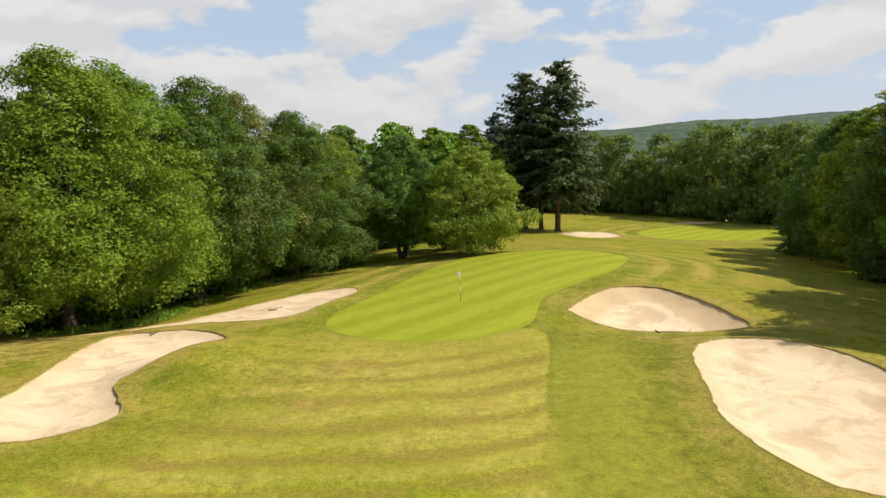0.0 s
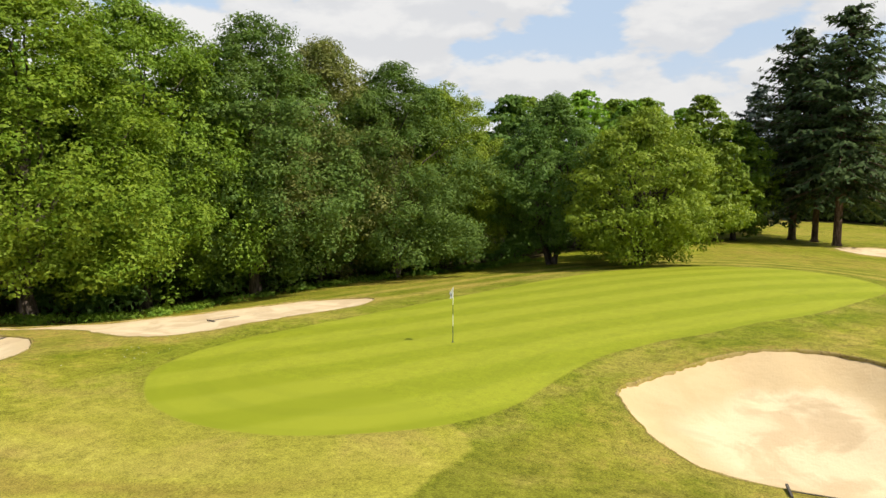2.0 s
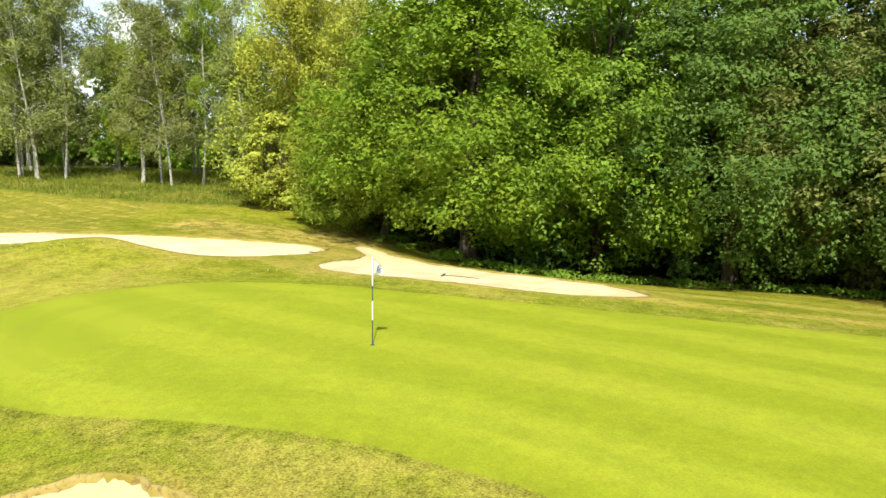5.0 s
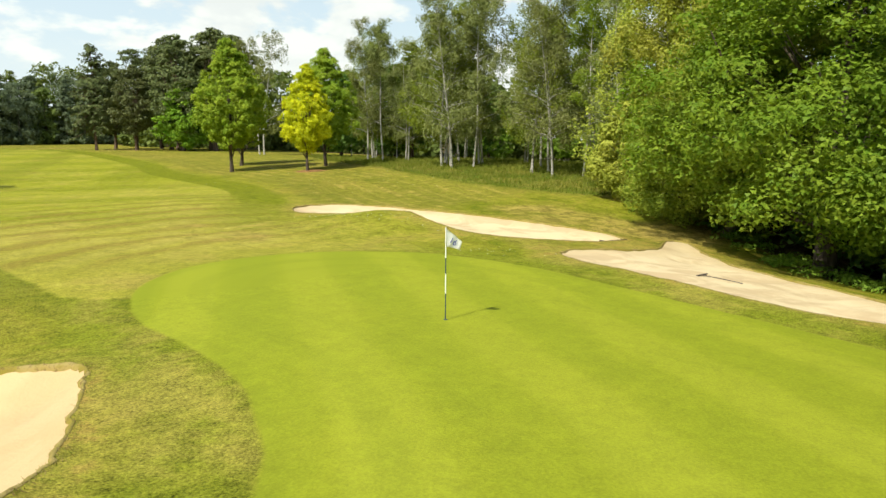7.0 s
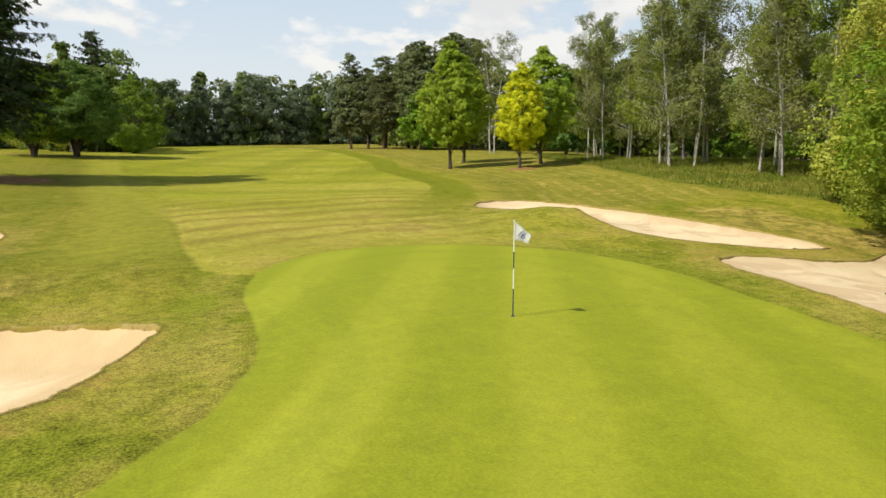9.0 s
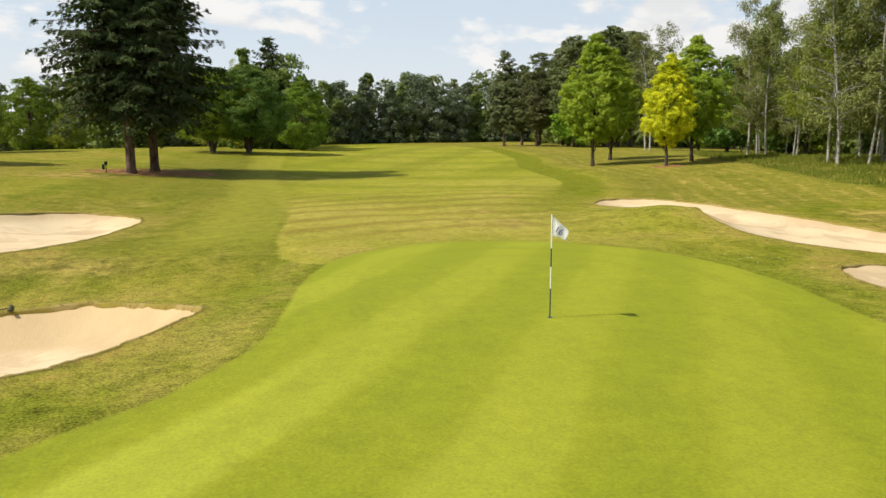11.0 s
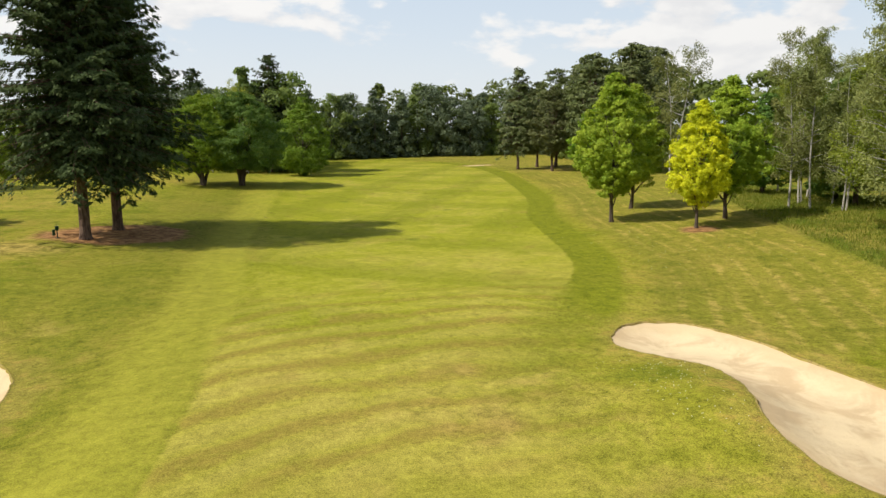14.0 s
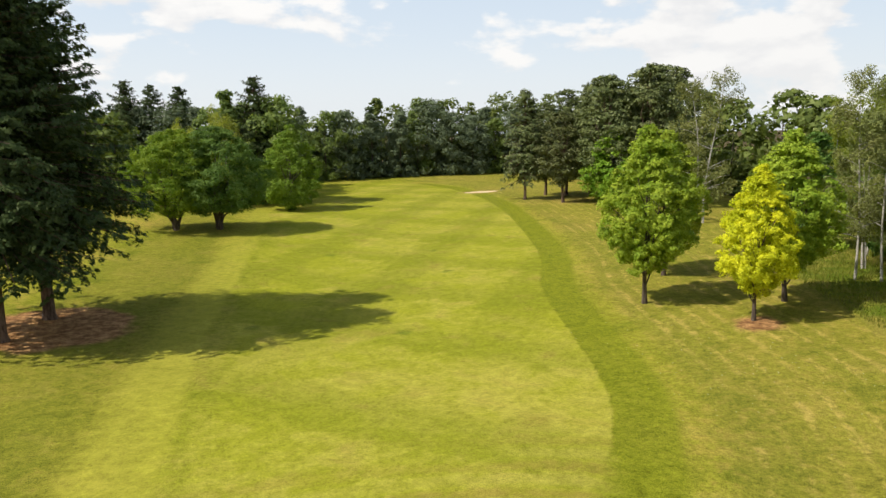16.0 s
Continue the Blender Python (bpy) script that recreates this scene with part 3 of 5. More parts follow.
def build_ground():
    from mathutils.geometry import delaunay_2d_cdt
    near = grid(-48, 42, -30, 102, 1.5)
    middle = grid(-110, 100, -190, 220, 5.0)
    middle = middle[~((middle[:, 0] > -48) & (middle[:, 0] < 42) & (middle[:, 1] > -30) & (middle[:, 1] < 102))]
    outer = []
    for r in (260, 330, 430, 600, 900, 1400, 2200, 3400, 4800):
        a = np.arange(40) * 2 * math.pi / 40 + r
        outer.append(np.stack([r * np.cos(a), 20 + r * np.sin(a)], 1))
    pts = np.concatenate([near, middle, *outer])
    rings = [*BUNKERS.values(), GREEN, FAR_GREEN, FAIRWAY]
    keep = np.ones(len(pts), bool)
    for ring in rings:
        keep &= np.abs(ring_sd(ring, pts[:, 0], pts[:, 1])) > 0.4
    pts = pts[keep]
    edges, all_pts, n = [], [pts], len(pts)
    for ring in rings:
        all_pts.append(ring)
        edges += [(n + i, n + (i + 1) % len(ring)) for i in range(len(ring))]
        n += len(ring)
    allp = np.concatenate(all_pts)
    v, _, f, *_ = delaunay_2d_cdt([Vector(q) for q in allp.tolist()], edges, [], 0, 1e-4, False)
    v = np.array([(q.x, q.y) for q in v])
    f = np.array([t for t in f if len(t) == 3])
    c = v[f].mean(1)
    flip = np.cross(v[f[:, 1]] - v[f[:, 0]], v[f[:, 2]] - v[f[:, 0]]) < 0
    f[flip] = f[flip][:, ::-1]
    hole = sand_all(c[:, 0], c[:, 1]) > 0
    region = np.zeros(len(f), int)
    region[ring_sd(FAIRWAY, c[:, 0], c[:, 1]) > 0] = 3
    region[ring_sd(GREEN, c[:, 0], c[:, 1]) > 0] = 1
    region[ring_sd(FAR_GREEN, c[:, 0], c[:, 1]) > 0] = 2
    z = ground_z(v[:, 0], v[:, 1])
    attrs = {"green_sd": np.maximum(ring_sd(GREEN, v[:, 0], v[:, 1]), ring_sd(FAR_GREEN, v[:, 0], v[:, 1])),
             "fair_sd": ring_sd(FAIRWAY, v[:, 0], v[:, 1]), "sand_sd": sand_all(v[:, 0], v[:, 1]),
             "wood": np.max([ring_sd(WOOD_EDGE, v[:, 0], v[:, 1]), v[:, 1] - 192, -165 - v[:, 1], -92 - v[:, 0], v[:, 0] - 49 - np.maximum(0, v[:, 1] - 100) * 0.6], axis=0), "meadow": ring_sd(MEADOW, v[:, 0], v[:, 1]),
             "cut": (v[:, 1] < 30) & (v[:, 0] < -9.0 - np.maximum(0, -v[:, 1]) * 0.3),
             "dry": np.sum([k * np.exp(-((v[:, 0] - cx) / sx) ** 2 - ((v[:, 1] - cy) / sy) ** 2) for cx, cy, sx, sy, k in DRY], axis=0),
             "mulch": np.maximum(5.2 - np.hypot((v[:, 0] - 11.6) * 0.8, (v[:, 1] + 15.8) * 0.85), 1.9 - np.hypot(v[:, 0] + 35.3, v[:, 1] - 2.6))}
    for k, (name, label, cat) in enumerate((("ground", "mown rough grass with dry straw patches and mowing bands", "grass"),
                                            ("putting_green", "smooth bright striped putting green with mown lanes", "putting green"),
                                            ("putting_green", "distant pale striped putting green beside the woods", "putting green"),
                                            ("fairway", "pale green fairway with dry crests, painted ridge shade and mowing bands", "fairway"))):
        own = f[(region == k) & ~hole]
        used, inv = np.unique(own, return_inverse=True)
        me = mesh_of(name, np.c_[v[used], z[used]], inv.reshape(-1, 3), [TURF], True)
        for a, values in attrs.items():
            floats(me, a, values[used])
        tagged(new(name, me), label, cat, kind="structure")


def build_bunker(ring, label, deep=0.3, edge=0.05):
    """A sand bowl below a cut turf lip."""
    from mathutils.geometry import delaunay_2d_cdt
    lo, hi = ring.min(0), ring.max(0)
    inner = grid(lo[0], hi[0], lo[1], hi[1], 0.55)
    inner = inner[ring_sd(ring, inner[:, 0], inner[:, 1]) > 0.25]
    n = len(ring)
    v, _, f, *_ = delaunay_2d_cdt([Vector(q) for q in np.concatenate([ring, inner]).tolist()], [(i, (i + 1) % n) for i in range(n)], [], 1, 1e-4, False)
    v = np.array([(q.x, q.y) for q in v])
    f = np.array([t for t in f if len(t) == 3])
    c = v[f].mean(1)
    f = f[ring_sd(ring, c[:, 0], c[:, 1]) > 0]
    flip = np.cross(v[f[:, 1]] - v[f[:, 0]], v[f[:, 2]] - v[f[:, 0]]) < 0
    f[flip] = f[flip][:, ::-1]
    sd = np.maximum(ring_sd(ring, v[:, 0], v[:, 1]), 0)
    lip = edge * (1 + 0.45 * np.sin(v[:, 0] * 1.3 + v[:, 1] * 0.9) + 0.25 * np.sin(v[:, 0] * 4.1 - v[:, 1] * 3.3))
    mound = 0.10 * np.exp(-(sd / 1.1) ** 2)
    z = land(v[:, 0], v[:, 1]) + mound - lip - deep * (1 - np.exp(-sd / 1.4)) + 0.05 * np.sin(v[:, 0] * 2.1) * np.sin(v[:, 1] * 1.7) * np.minimum(sd, 1)
    me = mesh_of("sand", np.c_[v, z], f, [SAND], True)
    floats(me, "sand_sd", sd)
    floats(me, "wet", np.full(len(v), 1.0 if deep > 0.6 else 0.15))
    ob = tagged(new("sand_bunker", me), label, "sand bunker", kind="structure")
    # the turf lip: a strip that drops from the grass edge to the sand, a little uneven
    top = ground_z(ring[:, 0], ring[:, 1])
    nxt, prv = np.roll(ring, -1, 0), np.roll(ring, 1, 0)
    t = nxt - prv
    nrm = np.stack([-t[:, 1], t[:, 0]], 1) / np.linalg.norm(t, axis=1)[:, None]
    area = np.sum(ring[:, 0] * nxt[:, 1] - nxt[:, 0] * ring[:, 1])
    nrm *= 1 if area > 0 else -1
    low = land(ring[:, 0], ring[:, 1]) - 0.12
    over = 0.01 + 0.07 * rng.random(n)
    rows = [np.c_[ring - nrm * 0.03, top + 0.006], np.c_[ring + nrm * 0.01, top + 0.018 + 0.02 * rng.random(n)],
            np.c_[ring + nrm * over[:, None], top - 0.03], np.c_[ring + nrm * 0.03, low - 0.15]]
    i = np.arange(n)
    quads = np.concatenate([np.stack([k * n + i, k * n + (i + 1) % n, (k + 1) * n + (i + 1) % n, (k + 1) * n + i], 1) for k in range(3)])
    me = mesh_of("lip", np.concatenate(rows), quads, [SOIL], True)
    lip_ob = new("lip", me)
    lip_ob.parent = ob
    tagged(lip_ob, "ragged dry turf lip")
    return ob


build_ground()
SAND_PITS = {}
for key, text in (("beside_green", "raked sand bunker with damp brown sides beside the green"), ("large", "wide pale sand bunker in the mown rough"),
                  ("long", "long narrow pale sand bunker below the green"), ("kidney", "kidney-shaped pale sand bunker with a grass tongue"),
                  ("far", "distant sand bunker beside the tall firs"), ("farthest", "small distant sand bunker behind the far green"),
                  ("fairway", "small distant sand bunker beside the fairway")):
    SAND_PITS[key] = build_bunker(BUNKERS[key], text, *{"beside_green": (0.75, 0.07), "large": (0.45, 0.05), "long": (0.12, 0.045), "kidney": (0.25, 0.05)}.get(key, (0.2, 0.04)))

# ---- trees ----


def leaves(rng, centres, radii, count, size, flat=0.6, lift=0.25, droop=0.0, core=(0, 0, 0), outer=0.5, width=0.62, tufts=0, tuft=0.42, plate=0.95, fill=0.0):
    """Small leaves over the shells of many boughs: vertices and triangles."""
    centres, radii = np.asarray(centres, float), np.asarray(radii, float)
    if tufts:  # break every bough into smaller tufts over its sunny side
        k = np.repeat(np.arange(len(centres)), tufts)
        d = rng.normal(size=(len(k), 3))
        out = centres[k] - np.asarray(core)
        d = d / np.linalg.norm(d, axis=1)[:, None] + 0.55 * out / (np.linalg.norm(out, axis=1)[:, None] + 1e-6) + [0, 0, lift]
        d /= np.linalg.norm(d, axis=1)[:, None]
        centres = centres[k] + d * radii[k] * rng.uniform(0.65, 1.08, (len(k), 1))
        radii = radii[k] * rng.uniform(0.7, 1.3, (len(k), 1)) * tuft * [1.06, 1.06, plate]
    w = (radii[:, 0] * radii[:, 1]) ** 1.0
    k = rng.choice(len(centres), count, p=w / w.sum())
    d = rng.normal(size=(count, 3))
    out = centres[k] - np.asarray(core)
    out /= np.linalg.norm(out, axis=1)[:, None] + 1e-6
    d = d / np.linalg.norm(d, axis=1)[:, None] + outer * out + [0, 0, lift]
    d /= np.linalg.norm(d, axis=1)[:, None]
    r = np.clip(rng.normal(0.9, 0.16, count), 0.3, 1.3)
    r = np.where(rng.random(count) < fill, 1.35 * rng.random(count) ** 0.5, r)
    p = centres[k] + d * radii[k] * r[:, None]
    normal = d + rng.normal(scale=flat, size=(count, 3)) + [0, 0, 0.4]
    normal /= np.linalg.norm(normal, axis=1)[:, None]
    tip = np.cross(normal, rng.normal(size=(count, 3))) + 0.35 * d - [0, 0, droop]
    tip -= normal * (tip * normal).sum(1)[:, None]
    tip /= np.linalg.norm(tip, axis=1)[:, None] + 1e-6
    side = np.cross(normal, tip)
    s = size * rng.uniform(0.6, 1.4, count)[:, None]
    skew = rng.uniform(-0.35, 0.35, count)[:, None]
    verts = np.stack([p - tip * s * 0.5 + side * s * skew * width, p + tip * s * 0.15 + side * s * width * 0.62, p + tip * s * 0.55 - side * s * width * 0.45], 1).reshape(-1, 3)
    return verts, np.arange(count * 3).reshape(-1, 3)


def limb(rng, a, b, r0, r1, n=6, bow=0.12, sides=6):
    a, b = np.asarray(a, float), np.asarray(b, float)
    s = np.linspace(0, 1, n)[:, None]
    length = np.linalg.norm(b - a)
    p = a + (b - a) * s + np.sin(s * math.pi) * rng.normal(scale=bow * length * 0.4, size=3) + [0, 0, bow * length] * np.sin(s * math.pi) * 0.5
    p[1:-1] += rng.normal(scale=0.015 * length, size=(n - 2, 3))
    return tube(p, np.linspace(r0, r1, n), sides)


def broad_tree(seed, h, w, count, size, low=0.12, boughs=60, shape=0.5, radius=(0.11, 0.20), squash=0.62, trunk_r=0.32, droop=0.2, stems=1, spread=0.12, lift=0.25, tufts=7, point=0.62, tuft=0.40, plate=0.8):
    """A round-crowned tree: boughs over an egg-shaped crown, limbs that reach for them."""
    r = np.random.default_rng(seed)
    g = np.arange(boughs) + 0.5
    cosz = 1 - 2 * g / boughs
    a = g * 2.39996 + r.normal(scale=0.25, size=boughs)
    z0, z1 = low * h, h
    t = (cosz + 1) / 2
    prof = np.sin(np.pi * np.clip(t, 0, 1) ** shape) ** point
    rad = 0.5 * w * prof * r.uniform(0.66, 1.04, boughs) * 0.92
    c = np.stack([rad * np.cos(a), rad * np.sin(a), z0 + (z1 - z0) * (0.06 + 0.88 * t) + r.normal(scale=0.02 * h, size=boughs)], 1)
    inner = c[:: 3].copy()
    inner[:, :2] *= 0.55
    c = np.concatenate([c, inner])
    br = w * r.uniform(radius[0], radius[1], len(c))
    br *= np.clip(1.25 - 0.5 * (c[:, 2] - z0) / (z1 - z0), 0.6, 1.2)
    radii = np.stack([br, br, br * squash], 1)
    radii[:, :2] *= r.uniform(0.85, 1.2, (len(c), 2))
    core = (0, 0, z0 + 0.42 * (z1 - z0))
    crown = leaves(r, c, radii, count, size, 0.36, lift, droop, core, tufts=tufts, tuft=tuft, plate=plate, width=0.85, fill=0.3)
    pieces = []
    for s in range(stems):
        ang = s * 2.4 + r.random()
        foot = np.array([math.cos(ang), math.sin(ang), 0]) * (0.25 * trunk_r * (stems > 1))
        top = np.array([math.cos(ang) * spread * w * (stems > 1), math.sin(ang) * spread * w * (stems > 1), h * 0.62])
        n = 9
        q = np.linspace(0, 1, n)[:, None]
        p = foot + (top - foot) * q + np.sin(q * 5 + s) * 0.012 * h * [1, 0.6, 0]
        p[0, 2] = -0.3
        rr = trunk_r * np.array([1.7, 1.12, 1.0, 0.93, 0.85, 0.72, 0.58, 0.42, 0.25]) / (1 if stems == 1 else stems**0.4)
        pieces.append(tube(p, rr, 9))
        for j in r.choice(boughs, min(boughs, 16 // stems + 5), replace=False):
            f = np.clip((c[j, 2] - 0.1 * h) / h * 0.75 * r.uniform(0.6, 1.0), 0.1, 0.6)
            at = foot + (top - foot) * (f / 0.62)
            pieces.append(limb(r, at, c[j], trunk_r * (0.42 - 0.3 * f), 0.03, 6))
    return joined(pieces), crown


def fir_tree_mesh(seed, h, w, tiers, per, sprays, size, low=0.12, trunk_r=0.4, ragged=0.25):
    """A tall conifer: tiers of boughs that dip and turn up, hung with needle sprays."""
    r = np.random.default_rng(seed)
    pieces = [tube([(0, 0, -0.3), (0, 0, 0.6), (0.05, 0, h * 0.3), (0, 0.06, h * 0.6), (0, 0, h * 0.97)], [trunk_r * 1.5, trunk_r, trunk_r * 0.8, trunk_r * 0.5, 0.04], 10)]
    verts, tris, n = [], [], 0
    for i in range(tiers):
        t = (i + 0.5) / tiers
        z = h * (low + (0.985 - low) * t ** 0.94)
        reach = 0.5 * w * (1 - t) ** 0.56 * min(1.0, 0.80 + t * 1.4) + 0.3
        for j in range(max(4, int(per * (1 - 0.5 * t)))):
            a = r.uniform(0, 2 * math.pi)
            length = reach * r.uniform(1 - 1.6 * ragged, 1 + 0.55 * ragged)
            zb = z + r.normal(scale=0.02 * h)
            dip = -0.42 * max(0.0, 1 - t * 2.4) - 0.16 * (1 - t) + 0.16 * t + r.normal(scale=0.07)
            s = np.linspace(0, 1, 6)
            zz = zb + length * (dip * s**1.5 + 0.10 * s**4)
            bend = r.normal(scale=0.10) * length * s**2
            along = np.array([math.cos(a), math.sin(a), 0])
            sidev = np.array([-math.sin(a), math.cos(a), 0])
            p = along * (length * s)[:, None] + sidev * bend[:, None] + np.array([0, 0, 1]) * zz[:, None]
            pieces.append(tube(p, np.linspace(0.04 + 0.008 * length, 0.01, 6), 4))
            # side twigs, each hung with a fan of needle sprays
            twigs = max(3, int(3 + 2.0 * length))
            m = max(8, int(sprays * (0.2 + length / (0.5 * w)) * 0.5))
            k = r.integers(0, twigs, m)
            tu = np.linspace(0.22, 1.0, twigs) + r.normal(scale=0.03, size=twigs)
            tl = (0.20 * length + 0.25) * (1.25 - tu) * r.uniform(0.6, 1.3, twigs) + 0.2
            sign = np.where(np.arange(twigs) % 2, 1.0, -1.0)
            hang = r.uniform(0.15, 0.75, twigs) * (1.2 - 0.7 * t)
            q = r.random(m) ** 0.8
            u = np.clip(tu[k] + 0.35 * q * tl[k] / (length + 0.1), 0.1, 1.06)
            c = np.stack([np.interp(u, s, p[:, n_]) for n_ in range(3)], 1)
            c += sidev * (sign[k] * q * tl[k])[:, None] - np.array([0, 0, 1]) * (hang[k] * tl[k] * q**1.6 + r.random(m) * 0.14)[:, None]
            c += r.normal(scale=0.07, size=(m, 3))
            tipd = along * r.uniform(0.2, 0.9, (m, 1)) + sidev * (sign[k] * r.uniform(0.2, 1.0, m))[:, None] - np.array([0, 0, 1]) * r.uniform(0.0, 1.1, (m, 1))
            tipd /= np.linalg.norm(tipd, axis=1)[:, None]
            nrm = np.array([0, 0, 1.0]) + 0.5 * along + r.normal(scale=0.45, size=(m, 3))
            sd = np.cross(nrm, tipd)
            sd /= np.linalg.norm(sd, axis=1)[:, None] + 1e-6
            ss = size * r.uniform(0.55, 1.4, m)[:, None]
            verts.append(np.stack([c - tipd * ss * 0.5 + sd * ss * 0.30, c - tipd * ss * 0.35 - sd * ss * 0.30, c + tipd * ss * 0.6], 1).reshape(-1, 3))
            tris.append(n + np.arange(3 * m).reshape(-1, 3))
            n += 3 * m
    return joined(pieces), (np.concatenate(verts), np.concatenate(tris))


def birch_tree_mesh(seed, h, w, count, size, stems=1, low=0.16):
    """A slender birch: white leaning stems, fine boughs and hanging sprays."""
    r = np.random.default_rng(seed)
    pieces, cs, rs = [], [], []
    for s in range(stems):
        a0 = r.uniform(0, 6.28)
        lean = np.array([math.cos(a0), math.sin(a0), 0]) * (0.05 + 0.05 * (stems > 1)) * h
        q = np.linspace(0, 1, 8)[:, None]
        hh = h * (1 - 0.12 * s)
        p = lean * q**1.3 + q * [0, 0, hh] + np.sin(q * 6 + s) * 0.012 * h * [1, -0.5, 0] + np.array([math.cos(a0), math.sin(a0), 0]) * 0.3 * (stems > 1)
        p[0, 2] = -0.3
        pieces.append(tube(p, 0.0062 * h * np.array([1.2, 0.95, 0.82, 0.7, 0.55, 0.4, 0.25, 0.1]), 8))
        for j in range(26):
            f = r.uniform(low, 1.0)
            at = np.array([np.interp(f, q[:, 0], p[:, k]) for k in range(3)])
            a = j * 2.4 + r.random()
            reach = 0.5 * w * (1.05 - 0.8 * f) * r.uniform(0.6, 1.1)
            end = at + [math.cos(a) * reach, math.sin(a) * reach, 0.25 * reach + 0.4]
            pieces.append(limb(r, at, end, 0.05 * (1.2 - f), 0.012, 5, 0.1, 4))
            for e in (0.55, 1.0):
                cs.append(at + (end - at) * e - [0, 0, 0.4])
                b = w * r.uniform(0.06, 0.13)
                rs.append((b, b, b * 1.25))
    crown = leaves(r, cs, rs, count, size, 0.8, 0.0, 0.9, (0, 0, h * 0.55), 0.25, width=0.55, fill=0.3, tufts=5, tuft=0.45, plate=1.0)
    return joined(pieces), crown


def proto(made, bark, leaf):
    (tv, tf), (cv, cf) = made
    return mesh_of("trunk", tv, tf, [bark], True), mesh_of("crown", cv, cf, [leaf])


def plant(name, kit, x, y, scale, turn, leaf, label, category, group="", z=None, wide=1.0):
    base = new(name)
    base.empty_display_size = 0.5
    base.matrix_world = pose(x, y, gz(x, y) - 0.05 if z is None else z, 0, 0, turn) @ Matrix.Diagonal((scale * wide, scale * wide, scale, 1))
    for piece, me in zip(("trunk", "crown"), kit):
        ob = new(piece, me)
        ob.parent = base
        if piece == "crown" and leaf:
            ob.material_slots[0].link = "OBJECT"
            ob.material_slots[0].material = LEAF[leaf]
    return tagged(base, label, category, group)


OAKS = [proto(broad_tree(11 + i, 19, 14.5, 92000, 0.175, low, 96, radius=(0.075, 0.135), squash=0.95, tufts=15, lift=0.3, tuft=0.36, plate=1.0), BARK, LEAF["mid"]) for i, low in enumerate((0.09, 0.08, 0.11, 0.12))]
MIDDLE = [proto(broad_tree(15 + i, 19, 14, 32000, 0.32, 0.06, 84, radius=(0.08, 0.14), squash=0.85, tufts=12, lift=0.3), BARK, LEAF["mid"]) for i in range(2)]
LEAFY = [proto(broad_tree(21 + i, 18, 12, 11000, 0.52, 0.08, 70, radius=(0.085, 0.15), squash=0.8, lift=0.3, tufts=10), BARK, LEAF["mid"]) for i in range(3)]
BEECH = proto(broad_tree(31, 14.5, 11.5, 62000, 0.19, 0.17, 110, 0.62, (0.07, 0.12), 0.9, 0.36, 0.3, 7, 0.3, tufts=14, point=0.8), BARK, LEAF["mid"])
ROUND = proto(broad_tree(32, 11.3, 11.5, 56000, 0.19, 0.09, 100, 0.55, (0.08, 0.13), 0.8, 0.34, 0.1, 4, 0.2, tufts=14), BARK, LEAF["olive"])
LIME = proto(broad_tree(33, 13.8, 7.4, 54000, 0.165, 0.20, 120, 0.62, (0.07, 0.115), 0.9, 0.17, 0.2, tufts=12, point=0.85), BARK, LEAF["bright"])
MAPLE = proto(broad_tree(34, 13.6, 12.6, 64000, 0.20, 0.19, 110, 0.60, (0.075, 0.125), 0.75, 0.34, 0.2, 3, 0.2, tufts=12, point=0.5), BARK, LEAF["mid"])
BUSH = proto(broad_tree(35, 6.5, 5.5, 13000, 0.19, 0.06, 46, 0.6, (0.11, 0.2), 0.7, 0.1, 0.2, 3, 0.2, tufts=10), BARK, LEAF["olive"])
FIRS = [proto(fir_tree_mesh(41 + i, 28, 13.4, 62, 11, 700, 0.25, 0.25, ragged=0.34), BARK_RED, LEAF["fir"]) for i in range(2)]
FAR_FIR = proto(fir_tree_mesh(47, 28, 14.0, 52, 8, 110, 0.56, 0.25, ragged=0.34), BARK_RED, LEAF["fir"])
SPRUCE = proto(fir_tree_mesh(45, 18, 8, 34, 9, 200, 0.30, 0.22, 0.24), BARK_RED, LEAF["pine"])
PINES = [proto(broad_tree(51 + i, 22, 10.5, 15000, 0.37, 0.2, 84, 0.85, (0.10, 0.17), 0.7, 0.3, 0.0, tufts=9), BARK_RED, LEAF["pine"]) for i in range(3)]
BIRCHES = [proto(birch_tree_mesh(61 + i, 19, 9.0, 17000, 0.195, s, 0.20), BARK_WHITE, LEAF["birch"]) for i, s in enumerate((1, 2, 3, 1))]
AIRY = [proto(birch_tree_mesh(71 + i, 19, 10.5, 26000, 0.21, 2 + i, 0.10), BARK_WHITE, LEAF["willow"]) for i in range(2)]
BARE_BIRCH = proto(birch_tree_mesh(67, 20, 9.0, 9500, 0.25, 2), BARK_WHITE, LEAF["birch"])

